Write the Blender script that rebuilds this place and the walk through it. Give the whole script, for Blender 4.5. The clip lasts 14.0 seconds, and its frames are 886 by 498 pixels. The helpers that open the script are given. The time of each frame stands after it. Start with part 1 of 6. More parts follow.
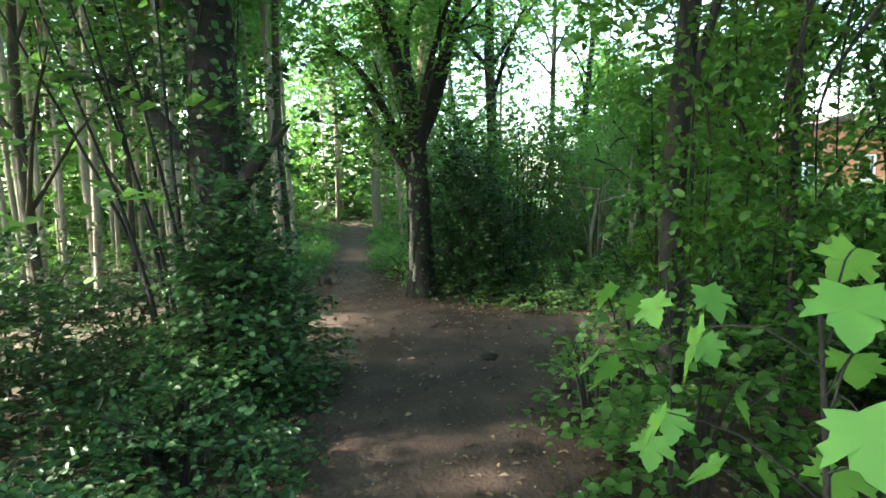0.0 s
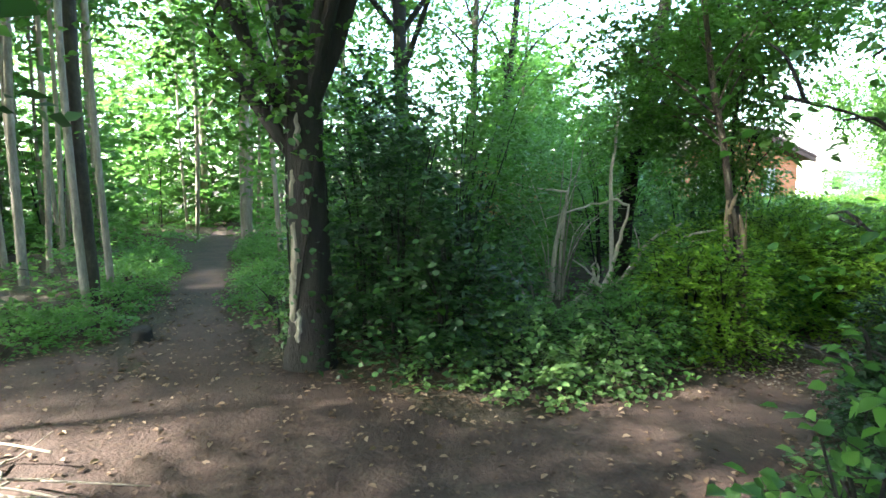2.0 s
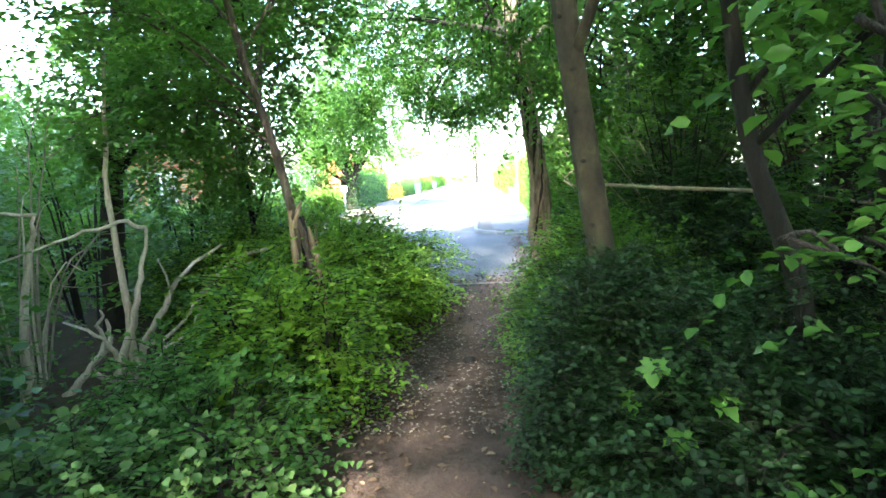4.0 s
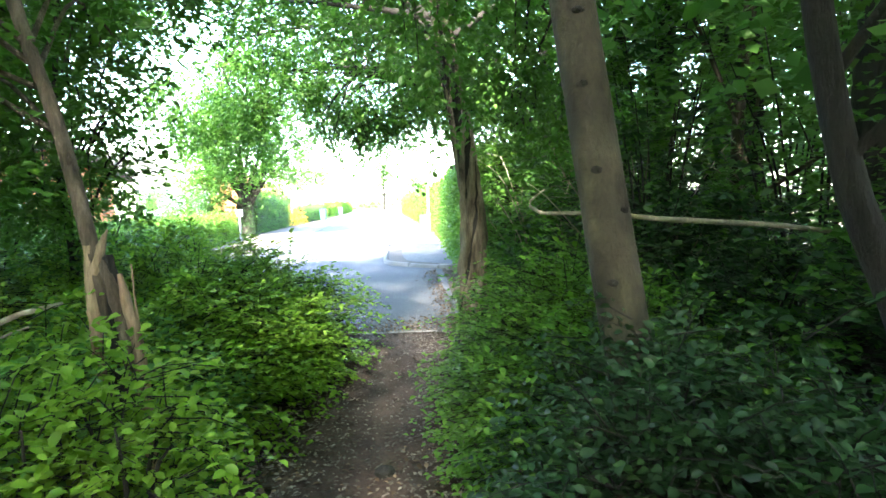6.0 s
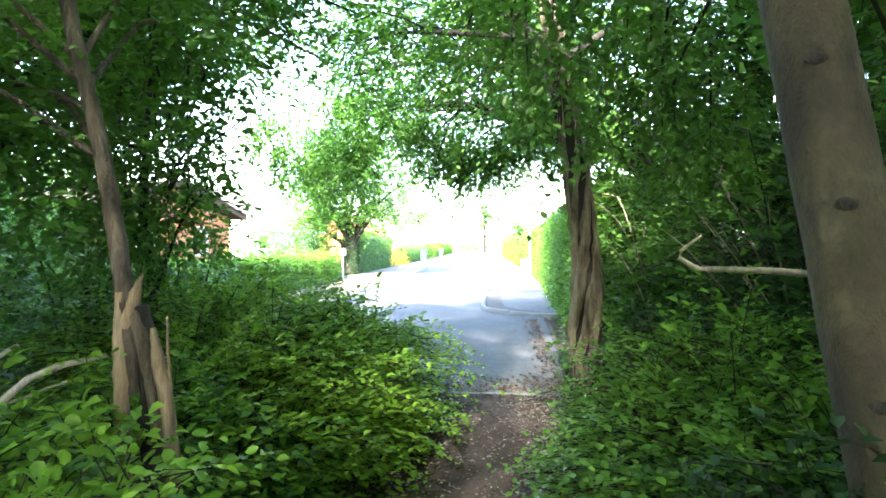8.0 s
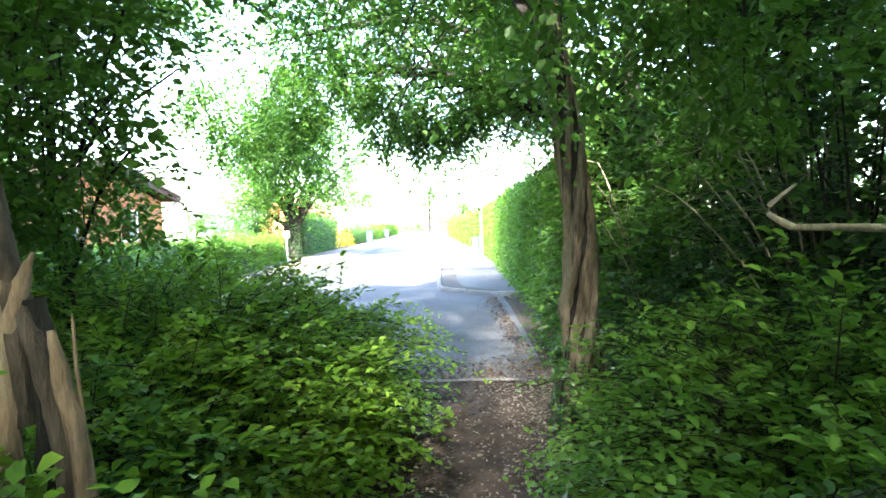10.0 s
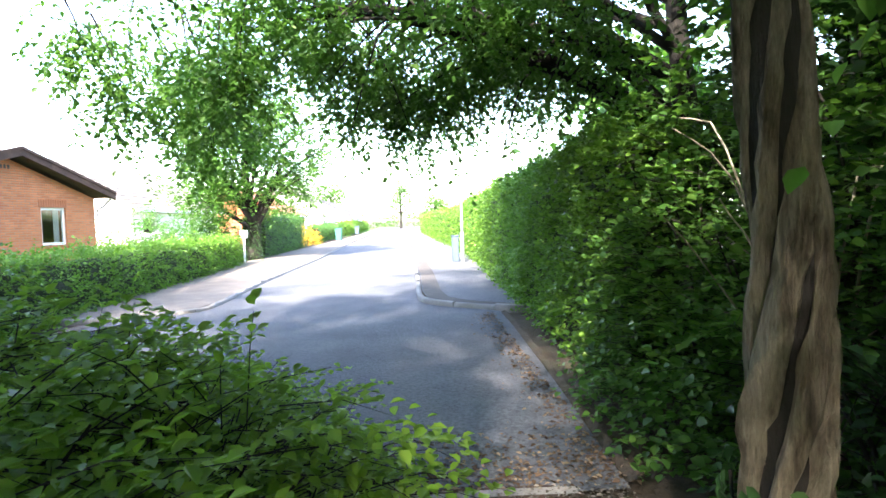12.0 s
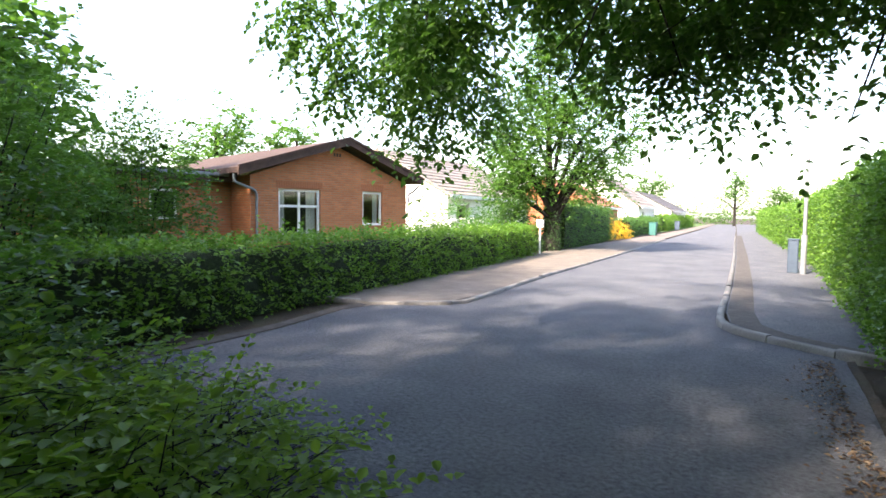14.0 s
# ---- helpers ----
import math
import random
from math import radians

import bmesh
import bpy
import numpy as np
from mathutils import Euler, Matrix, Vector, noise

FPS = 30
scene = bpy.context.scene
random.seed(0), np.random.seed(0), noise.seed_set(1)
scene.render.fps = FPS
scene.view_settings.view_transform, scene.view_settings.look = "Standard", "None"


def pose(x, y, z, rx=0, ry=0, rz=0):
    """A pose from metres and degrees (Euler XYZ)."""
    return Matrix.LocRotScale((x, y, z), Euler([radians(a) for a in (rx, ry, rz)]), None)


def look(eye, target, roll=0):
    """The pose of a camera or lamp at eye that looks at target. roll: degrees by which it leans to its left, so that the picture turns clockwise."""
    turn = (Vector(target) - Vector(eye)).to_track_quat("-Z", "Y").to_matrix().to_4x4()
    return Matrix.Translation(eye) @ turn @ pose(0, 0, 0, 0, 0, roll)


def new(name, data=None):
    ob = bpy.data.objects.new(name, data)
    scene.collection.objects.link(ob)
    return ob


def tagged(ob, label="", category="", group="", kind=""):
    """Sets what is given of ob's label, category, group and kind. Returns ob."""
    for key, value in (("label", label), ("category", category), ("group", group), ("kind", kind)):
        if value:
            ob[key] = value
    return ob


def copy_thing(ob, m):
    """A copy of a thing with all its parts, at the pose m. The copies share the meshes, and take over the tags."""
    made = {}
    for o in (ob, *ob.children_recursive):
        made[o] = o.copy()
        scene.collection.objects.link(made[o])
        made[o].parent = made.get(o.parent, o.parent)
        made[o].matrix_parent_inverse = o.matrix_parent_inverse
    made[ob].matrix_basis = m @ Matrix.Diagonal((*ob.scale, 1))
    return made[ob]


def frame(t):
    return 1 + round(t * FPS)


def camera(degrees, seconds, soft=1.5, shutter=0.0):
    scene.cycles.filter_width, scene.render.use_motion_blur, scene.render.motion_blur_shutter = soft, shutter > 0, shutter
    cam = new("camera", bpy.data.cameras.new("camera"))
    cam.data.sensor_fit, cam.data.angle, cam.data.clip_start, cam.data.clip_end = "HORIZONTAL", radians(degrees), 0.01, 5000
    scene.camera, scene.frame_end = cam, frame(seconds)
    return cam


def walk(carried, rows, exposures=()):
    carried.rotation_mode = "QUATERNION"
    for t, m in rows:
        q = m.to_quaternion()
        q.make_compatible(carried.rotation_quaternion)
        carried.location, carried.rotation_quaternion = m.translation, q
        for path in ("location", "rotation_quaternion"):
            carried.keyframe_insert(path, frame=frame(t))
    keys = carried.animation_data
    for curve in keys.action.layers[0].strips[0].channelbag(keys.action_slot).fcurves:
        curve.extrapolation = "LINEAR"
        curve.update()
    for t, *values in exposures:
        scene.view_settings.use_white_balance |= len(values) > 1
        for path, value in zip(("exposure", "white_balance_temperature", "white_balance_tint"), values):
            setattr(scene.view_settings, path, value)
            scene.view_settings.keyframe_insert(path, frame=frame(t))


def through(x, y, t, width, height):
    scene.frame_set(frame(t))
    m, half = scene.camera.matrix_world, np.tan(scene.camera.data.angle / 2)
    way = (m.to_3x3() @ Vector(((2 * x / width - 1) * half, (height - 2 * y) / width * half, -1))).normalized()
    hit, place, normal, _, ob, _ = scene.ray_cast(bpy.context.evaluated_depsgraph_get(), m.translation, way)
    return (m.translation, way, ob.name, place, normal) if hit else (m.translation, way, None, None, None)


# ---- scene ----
cam = camera(76.0, 14.0, soft=1.6)
PATH = [
    (0, pose(5.264, -0.185, 1.608, 83.02, 1.40, 70.61)),
    (0.5, pose(4.397, 0.026, 1.567, 83.23, 0.54, 68.75)),
    (1, pose(3.651, 0.245, 1.576, 83.02, 0.68, 66.61)),
    (1.5, pose(2.893, 0.423, 1.508, 83.39, 0.18, 64.09)),
    (2, pose(2.168, 0.701, 1.450, 83.67, -0.27, 59.06)),
    (2.5, pose(1.563, 0.794, 1.423, 83.79, -0.02, 48.54)),
    (3, pose(1.064, 0.990, 1.383, 84.51, -0.01, 35.09)),
    (3.5, pose(0.645, 1.304, 1.454, 84.23, 0.62, 18.50)),
    (4, pose(0.507, 1.622, 1.522, 82.84, 2.67, 5.46)),
    (4.2, pose(0.528, 1.745, 1.542, 82.30, 3.27, 2.53)),
    (6.3, pose(0.326, 3.335, 1.468, 85.94, 1.32, -3.91)),
    (6.5, pose(0.302, 3.458, 1.458, 86.39, 1.28, -3.49)),
    (7, pose(0.297, 3.684, 1.478, 87.95, 1.25, -1.07)),
    (7.5, pose(0.355, 3.780, 1.501, 89.38, 0.36, 4.16)),
    (7.7, pose(0.375, 3.794, 1.507, 89.74, -0.03, 6.30)),
    (9.8, pose(0.130, 4.215, 1.440, 87.80, 1.25, 1.90)),
    (10, pose(0.095, 4.345, 1.445, 87.65, 1.25, 0.60)),
    (10.5, pose(0.010, 4.850, 1.460, 87.35, 1.30, -1.80)),
    (11, pose(-0.060, 5.385, 1.475, 87.18, 1.50, -2.30)),
    (11.5, pose(-0.105, 5.970, 1.495, 87.12, 1.62, -2.60)),
    (12, pose(-0.110, 6.550, 1.500, 87.12, 1.75, -2.35)),
    (12.5, pose(-0.069, 7.250, 1.501, 87.31, 1.92, 0.80)),
    (13, pose(0.032, 7.999, 1.484, 87.62, 1.20, 8.60)),
    (13.5, pose(0.170, 8.387, 1.466, 87.37, 0.37, 19.36)),
    (14, pose(0.313, 8.440, 1.497, 86.56, -0.68, 29.26)),
]
walk(cam, PATH, exposures=[(0.0, 3.7, 6600, 4), (0.5, 4.0, 6500, 6), (1.0, 4.35, 6400, 8), (1.5, 4.3, 6300, 9), (2.0, 4.1, 6200, 9), (2.5, 4.1, 6200, 10), (3.0, 4.3, 6300, 11), (4.2, 4.45, 6300, 9), (6.3, 4.4, 6450, 8), (9.8, 4.2, 6500, 11), (11.0, 3.9, 6500, 13), (12.5, 3.35, 6700, 17), (13.0, 3.2, 6900, 17), (14.0, 2.45, 7100, 19)])

# ---- light ----
SUN_FROM = Vector((-0.22, -0.8, 0.60)).normalized()
world = bpy.data.worlds.new("sky")
scene.world = world
world.use_nodes = True
wn = world.node_tree.nodes
sky = wn.new("ShaderNodeTexSky")
sky.sky_type = 'NISHITA'
sky.sun_disc = False
sky.sun_elevation = math.asin(SUN_FROM.z)
sky.sun_rotation = math.atan2(SUN_FROM.x, SUN_FROM.y)
sky.air_density, sky.dust_density, sky.ozone_density = 1.0, 1.8, 0.6
world.node_tree.links.new(sky.outputs[0], wn["Background"].inputs[0])
wn["Background"].inputs[1].default_value = 0.15
sun = new("sun", bpy.data.lights.new("sun", 'SUN'))
sun.data.energy, sun.data.angle, sun.data.color = 3.6, radians(1.6), (1.0, 0.93, 0.82)
sun.matrix_world = look(SUN_FROM * 50, (0, 0, 0))


# ---- materials ----
def material(name):
    m = bpy.data.materials.new(name)
    m.use_nodes = True
    nt = m.node_tree
    return m, nt, nt.nodes["Principled BSDF"]


def ramp(nt, fac, stops):
    r = nt.nodes.new("ShaderNodeValToRGB")
    el = r.color_ramp.elements
    while len(el) < len(stops):
        el.new(0.5)
    for e, (p, c) in zip(el, stops):
        e.position, e.color = p, (*c, 1)
    nt.links.new(fac, r.inputs[0])
    return r.outputs[0]


def tex_noise(nt, scale, detail=4, rough=0.6, vec=None):
    n = nt.nodes.new("ShaderNodeTexNoise")
    n.inputs["Scale"].default_value, n.inputs["Detail"].default_value, n.inputs["Roughness"].default_value = scale, detail, rough
    if vec is not None:
        nt.links.new(vec, n.inputs["Vector"])
    return n.outputs["Fac"]


def coords(nt, kind="Object", scale=None):
    c = nt.nodes.new("ShaderNodeTexCoord").outputs[kind]
    if scale:
        m = nt.nodes.new("ShaderNodeMapping")
        m.inputs["Scale"].default_value = scale
        nt.links.new(c, m.inputs["Vector"])
        c = m.outputs[0]
    return c


def mixc(nt, fac, a, b, how='MIX'):
    m = nt.nodes.new("ShaderNodeMix")
    m.data_type, m.blend_type = 'RGBA', how
    for v, s in ((fac, 0), (a, 6), (b, 7)):
        if isinstance(v, bpy.types.NodeSocket):
            nt.links.new(v, m.inputs[s])
        elif s == 0:
            m.inputs[0].default_value = v
        else:
            m.inputs[s].default_value = (*v, 1)
    return m.outputs[2]


def bump(nt, bsdf, height, strength, dist=0.02):
    b = nt.nodes.new("ShaderNodeBump")
    b.inputs["Strength"].default_value, b.inputs["Distance"].default_value = strength, dist
    nt.links.new(height, b.inputs["Height"])
    nt.links.new(b.outputs[0], bsdf.inputs["Normal"])


def rough_mat(name, stops, scale=6, fine=60, rough=0.85, strength=0.4, dist=0.01, stretch=None, metal=0.0, fine_mix=0.35):
    """Two-scale coloured surface with relief."""
    m, nt, b = material(name)
    vec = coords(nt, "Object", stretch)
    n1, n2 = tex_noise(nt, scale, 5, 0.65, vec), tex_noise(nt, fine, 4, 0.7, vec)
    c = ramp(nt, n1, stops)
    dark = ramp(nt, n2, [(0.3, (0.45, 0.45, 0.45)), (0.7, (1.25, 1.22, 1.2))])
    c = mixc(nt, fine_mix * 2 if fine_mix < 0.5 else 1.0, c, dark, 'MULTIPLY')
    nt.links.new(c, b.inputs["Base Color"])
    b.inputs["Roughness"].default_value, b.inputs["Metallic"].default_value = rough, metal
    mx = nt.nodes.new("ShaderNodeMath")
    nt.links.new(n1, mx.inputs[0])
    nt.links.new(n2, mx.inputs[1])
    bump(nt, b, mx.outputs[0], strength, dist)
    return m


def leaf_mat(name, dark, mid, light, through_col, through=0.35, rough=0.45):
    m, nt, b = material(name)
    g = nt.nodes.new("ShaderNodeNewGeometry")
    c = ramp(nt, g.outputs["Random Per Island"], [(0.0, dark), (0.5, mid), (0.93, light), (1.0, tuple(v * 1.25 for v in light))])
    patch = tex_noise(nt, 1.3, 3, 0.6, coords(nt))
    c = mixc(nt, 0.55, c, ramp(nt, patch, [(0.3, (0.6, 0.62, 0.6)), (0.7, (1.25, 1.22, 1.0))]), 'MULTIPLY')
    nt.links.new(c, b.inputs["Base Color"])
    b.inputs["Roughness"].default_value = rough
    b.inputs["Specular IOR Level"].default_value = 0.35
    t = nt.nodes.new("ShaderNodeBsdfTranslucent")
    nt.links.new(mixc(nt, 0.6, c, through_col), t.inputs[0])
    mix = nt.nodes.new("ShaderNodeMixShader")
    mix.inputs[0].default_value = through
    nt.links.new(b.outputs[0], mix.inputs[1])
    nt.links.new(t.outputs[0], mix.inputs[2])
    nt.links.new(mix.outputs[0], nt.nodes["Material Output"].inputs[0])
    return m


LEAF_WOOD = leaf_mat("woodland_leaf", (0.032, 0.09, 0.020), (0.058, 0.145, 0.030), (0.10, 0.21, 0.042), (0.16, 0.38, 0.035), 0.42)
# paler green: sunlight painted into the wood's crowns, own colour of pale saplings and shrubs
LEAF_PALE = leaf_mat("pale_and_sun_tinted_leaf", (0.045, 0.115, 0.03), (0.075, 0.175, 0.045), (0.12, 0.24, 0.06), (0.19, 0.42, 0.08), 0.5)
LEAF_BUSH = leaf_mat("bush_leaf", (0.07, 0.15, 0.018), (0.135, 0.26, 0.03), (0.22, 0.37, 0.05), (0.34, 0.6, 0.045), 0.5)
LEAF_LOW = leaf_mat("low_plant_leaf", (0.06, 0.12, 0.042), (0.10, 0.19, 0.062), (0.17, 0.27, 0.095), (0.18, 0.36, 0.06), 0.35, 0.5)
# dark green: paints shade into the woodland bushes, also colours dark evergreens
LEAF_DARK = leaf_mat("dark_and_shade_tinted_leaf", (0.012, 0.036, 0.013), (0.022, 0.06, 0.02), (0.04, 0.095, 0.028), (0.055, 0.16, 0.025), 0.25)
LEAF_IVY = leaf_mat("ivy_leaf", (0.02, 0.06, 0.022), (0.04, 0.10, 0.032), (0.08, 0.16, 0.05), (0.08, 0.2, 0.04), 0.2, 0.32)
LEAF_HEDGE = leaf_mat("hedge_leaf", (0.055, 0.14, 0.022), (0.11, 0.235, 0.032), (0.17, 0.32, 0.05), (0.2, 0.44, 0.04), 0.4, 0.4)
# dark green that paints the shade inside the hedges
HEDGE_CORE = rough_mat("hedge_core_shade", [(0.3, (0.012, 0.022, 0.008)), (0.55, (0.028, 0.05, 0.014)), (0.75, (0.05, 0.09, 0.022))], 14, 60, 0.95, 1.0, 0.05)
LEAF_MAPLE = leaf_mat("maple_leaf", (0.09, 0.22, 0.05), (0.12, 0.29, 0.06), (0.16, 0.36, 0.08), (0.25, 0.55, 0.06), 0.4, 0.45)
LEAF_DEAD = leaf_mat("fallen_leaf", (0.06, 0.037, 0.022), (0.125, 0.08, 0.05), (0.27, 0.20, 0.14), (0.25, 0.15, 0.07), 0.1, 0.7)
CHIP = leaf_mat("wood_chip", (0.058, 0.047, 0.04), (0.12, 0.1, 0.088), (0.27, 0.24, 0.21), (0.2, 0.15, 0.1), 0.03, 0.85)
LEAF_YELLOW = leaf_mat("yellow_flower", (0.5, 0.3, 0.03), (0.65, 0.4, 0.04), (0.8, 0.55, 0.06), (0.7, 0.5, 0.05), 0.3, 0.6)

BARK_DARK = rough_mat("dark_bark", [(0.3, (0.009, 0.008, 0.006)), (0.55, (0.018, 0.015, 0.011)), (0.7, (0.034, 0.029, 0.022)), (0.82, (0.075, 0.066, 0.05))], 7, 60, 0.9, 0.9, 0.03, (1, 1, 0.22))
BARK_GREY = rough_mat("grey_bark", [(0.3, (0.013, 0.010, 0.005)), (0.42, (0.030, 0.024, 0.012)), (0.58, (0.052, 0.044, 0.022)), (0.74, (0.095, 0.083, 0.05))], 7, 45, 0.85, 0.6, 0.015, (1, 1, 0.6))
BARK_PALE = rough_mat("pale_bark", [(0.3, (0.16, 0.135, 0.10)), (0.55, (0.27, 0.24, 0.18)), (0.75, (0.38, 0.35, 0.28))], 6, 50, 0.85, 0.6, 0.02, (1, 1, 0.25))
BARK_TWIST = rough_mat("twisted_bark", [(0.33, (0.05, 0.038, 0.024)), (0.44, (0.145, 0.12, 0.08)), (0.56, (0.255, 0.22, 0.155)), (0.8, (0.36, 0.325, 0.24))], 16, 90, 0.9, 1.0, 0.03, (1, 1, 0.16))
BARK_BROWN = rough_mat("ridged_brown_bark", [(0.32, (0.035, 0.025, 0.017)), (0.48, (0.09, 0.068, 0.047)), (0.62, (0.15, 0.118, 0.084)), (0.8, (0.22, 0.18, 0.135))], 16, 80, 0.9, 1.0, 0.03, (1, 1, 0.18))
WOOD_RAW = rough_mat("torn_wood", [(0.3, (0.12, 0.08, 0.05)), (0.48, (0.28, 0.19, 0.115)), (0.75, (0.44, 0.33, 0.22))], 14, 90, 0.8, 0.7, 0.02, (1, 1, 0.12))
WOOD_DEAD = rough_mat("bleached_wood", [(0.3, (0.30, 0.25, 0.19)), (0.6, (0.50, 0.43, 0.34)), (0.8, (0.66, 0.6, 0.49))], 8, 80, 0.8, 0.5, 0.01, (1, 1, 0.3))
SOIL = rough_mat("trodden_soil", [(0.28, (0.032, 0.018, 0.012)), (0.5, (0.06, 0.035, 0.025)), (0.72, (0.115, 0.076, 0.057))], 2.2, 34, 0.95, 0.7, 0.03)
LITTER = rough_mat("forest_floor", [(0.3, (0.03, 0.022, 0.014)), (0.5, (0.068, 0.048, 0.028)), (0.7, (0.06, 0.062, 0.026))], 1.6, 26, 0.95, 0.9, 0.05)
ASPHALT = rough_mat("asphalt", [(0.3, (0.085, 0.093, 0.108)), (0.55, (0.122, 0.13, 0.146)), (0.75, (0.165, 0.17, 0.18))], 0.9, 26, 0.9, 1.0, 0.03, fine_mix=0.5)
CONCRETE = rough_mat("kerb_concrete", [(0.3, (0.17, 0.16, 0.145)), (0.55, (0.25, 0.24, 0.22)), (0.75, (0.32, 0.31, 0.285))], 3, 70, 0.9, 0.5, 0.006)
SLAB = rough_mat("paving_slab", [(0.3, (0.13, 0.11, 0.09)), (0.55, (0.185, 0.158, 0.13)), (0.75, (0.24, 0.21, 0.178))], 2, 70, 0.9, 0.4, 0.005)
SETT = rough_mat("granite_sett", [(0.3, (0.05, 0.043, 0.037)), (0.55, (0.08, 0.07, 0.061)), (0.75, (0.12, 0.107, 0.094))], 5, 60, 0.9, 0.6, 0.01)
GRASSY = rough_mat("lawn", [(0.3, (0.05, 0.10, 0.02)), (0.55, (0.08, 0.15, 0.03)), (0.75, (0.13, 0.19, 0.05))], 2, 40, 0.95, 0.6, 0.03)
PAINT_WHITE = rough_mat("white_paint", [(0.3, (0.72, 0.71, 0.68)), (0.7, (0.82, 0.81, 0.79))], 4, 40, 0.5, 0.1, 0.003, fine_mix=0.05)
ROOF_BROWN = rough_mat("brown_roofing", [(0.3, (0.05, 0.03, 0.024)), (0.55, (0.08, 0.048, 0.037)), (0.75, (0.115, 0.07, 0.055))], 3, 60, 0.95, 0.4, 0.01)
ROOF_GREY = rough_mat("grey_tile", [(0.3, (0.20, 0.17, 0.145)), (0.55, (0.28, 0.245, 0.21)), (0.75, (0.36, 0.32, 0.28))], 3, 60, 0.85, 0.4, 0.01)
ROOF_RED = rough_mat("red_tile", [(0.3, (0.30, 0.10, 0.05)), (0.55, (0.42, 0.15, 0.08)), (0.75, (0.5, 0.22, 0.13))], 3, 50, 0.8, 0.4, 0.01)
ROOF_DARK = rough_mat("dark_tile", [(0.3, (0.07, 0.065, 0.065)), (0.7, (0.13, 0.12, 0.12))], 3, 50, 0.8, 0.4, 0.01)
METAL_GREY = rough_mat("galvanised_steel", [(0.3, (0.17, 0.185, 0.2)), (0.7, (0.25, 0.27, 0.285))], 6, 60, 0.55, 0.1, 0.002, metal=0.25, fine_mix=0.1)
PLASTIC_BLUE = rough_mat("blue_grey_plastic", [(0.3, (0.035, 0.055, 0.085)), (0.7, (0.055, 0.085, 0.12))], 5, 60, 0.5, 0.1, 0.003, fine_mix=0.1)
PLASTIC_GREEN = rough_mat("green_plastic", [(0.3, (0.02, 0.10, 0.09)), (0.7, (0.03, 0.14, 0.12))], 5, 60, 0.5, 0.1, 0.003, fine_mix=0.1)
CURTAIN = rough_mat("pale_curtain", [(0.3, (0.45, 0.42, 0.36)), (0.7, (0.62, 0.59, 0.52))], 9, 60, 0.9, 0.3, 0.01, (6, 6, 0.3), fine_mix=0.1)
# near-black: painted dimness behind windows and in vents, rubber on the bin wheels
DARK_IN = rough_mat("painted_dimness_and_dark_rubber", [(0.3, (0.035, 0.032, 0.03)), (0.7, (0.06, 0.055, 0.05))], 3, 30, 0.9, 0.1, 0.01, fine_mix=0.1)


def brick_mat():
    m, nt, b = material("orange_brick")
    tx = nt.nodes.new("ShaderNodeTexBrick")
    tx.inputs["Scale"].default_value = 1.0
    for k, v in (("Brick Width", 0.24), ("Row Height", 0.0667), ("Mortar Size", 0.012), ("Mortar Smooth", 0.2), ("Bias", -0.1)):
        tx.inputs[k].default_value = v
    tx.inputs["Color1"].default_value = (0.56, 0.19, 0.07, 1)
    tx.inputs["Color2"].default_value = (0.42, 0.125, 0.048, 1)
    tx.inputs["Mortar"].default_value = (0.36, 0.2, 0.115, 1)
    nt.links.new(nt.nodes.new("ShaderNodeUVMap").outputs[0], tx.inputs["Vector"])
    n = tex_noise(nt, 2.0, 5, 0.6, coords(nt))
    c = mixc(nt, 0.5, tx.outputs["Color"], ramp(nt, n, [(0.3, (0.7, 0.66, 0.62)), (0.7, (1.05, 1.05, 1.05))]), 'MULTIPLY')
    nt.links.new(c, b.inputs["Base Color"])
    b.inputs["Roughness"].default_value = 0.85
    inv = nt.nodes.new("ShaderNodeMath")
    inv.operation = 'SUBTRACT'
    inv.inputs[0].default_value = 1.0
    nt.links.new(tx.outputs["Fac"], inv.inputs[1])
    bump(nt, b, inv.outputs[0], 0.8, 0.012)
    return m


BRICK = brick_mat()
BRICK_PIECE = rough_mat("loose_brick", [(0.3, (0.34, 0.11, 0.05)), (0.7, (0.48, 0.18, 0.08))], 9, 70, 0.85, 0.4, 0.006)


def glass_mat():
    m, nt, b = material("window_glass")
    b.inputs["Base Color"].default_value = (0.9, 0.95, 0.95, 1)
    b.inputs["Roughness"].default_value = 0.02
    b.inputs["Transmission Weight"].default_value = 1.0
    b.inputs["IOR"].default_value = 1.45
    return m


GLASS = glass_mat()

# ---- mesh helpers ----
rng = np.random.default_rng(7)
UP = np.array([0.0, 0.0, 1.0])


def np_mesh(name, V, F, smooth=False):
    """A mesh from an array of points and an array of faces with equal corner counts."""
    V, F = np.asarray(V, dtype=np.float32), np.asarray(F, dtype=np.int32)
    k = F.shape[1]
    me = bpy.data.meshes.new(name)
    me.vertices.add(len(V))
    me.vertices.foreach_set("co", V.ravel())
    me.loops.add(F.size)
    me.loops.foreach_set("vertex_index", F.ravel())
    me.polygons.add(len(F))
    me.polygons.foreach_set("loop_start", np.arange(0, F.size, k, dtype=np.int32))
    if smooth:
        me.polygons.foreach_set("use_smooth", np.ones(len(F), dtype=bool))
    me.update(calc_edges=True)
    return me


def thing(name, label, category, at=(0, 0, 0), group="", kind="", rz=0):
    ob = new(name)
    ob.empty_display_size = 0.2
    ob.matrix_world = pose(*at, 0, 0, rz)
    return tagged(ob, label, category, group, kind)


def piece(name, me, mat, parent=None, label="", kind=""):
    """One mesh object under a thing, its mesh given in the thing's own space."""
    ob = new(name, me)
    if mat is not None and not me.materials:
        me.materials.append(mat)
    if parent is not None:
        ob.parent = parent
    return tagged(ob, label, kind=kind)


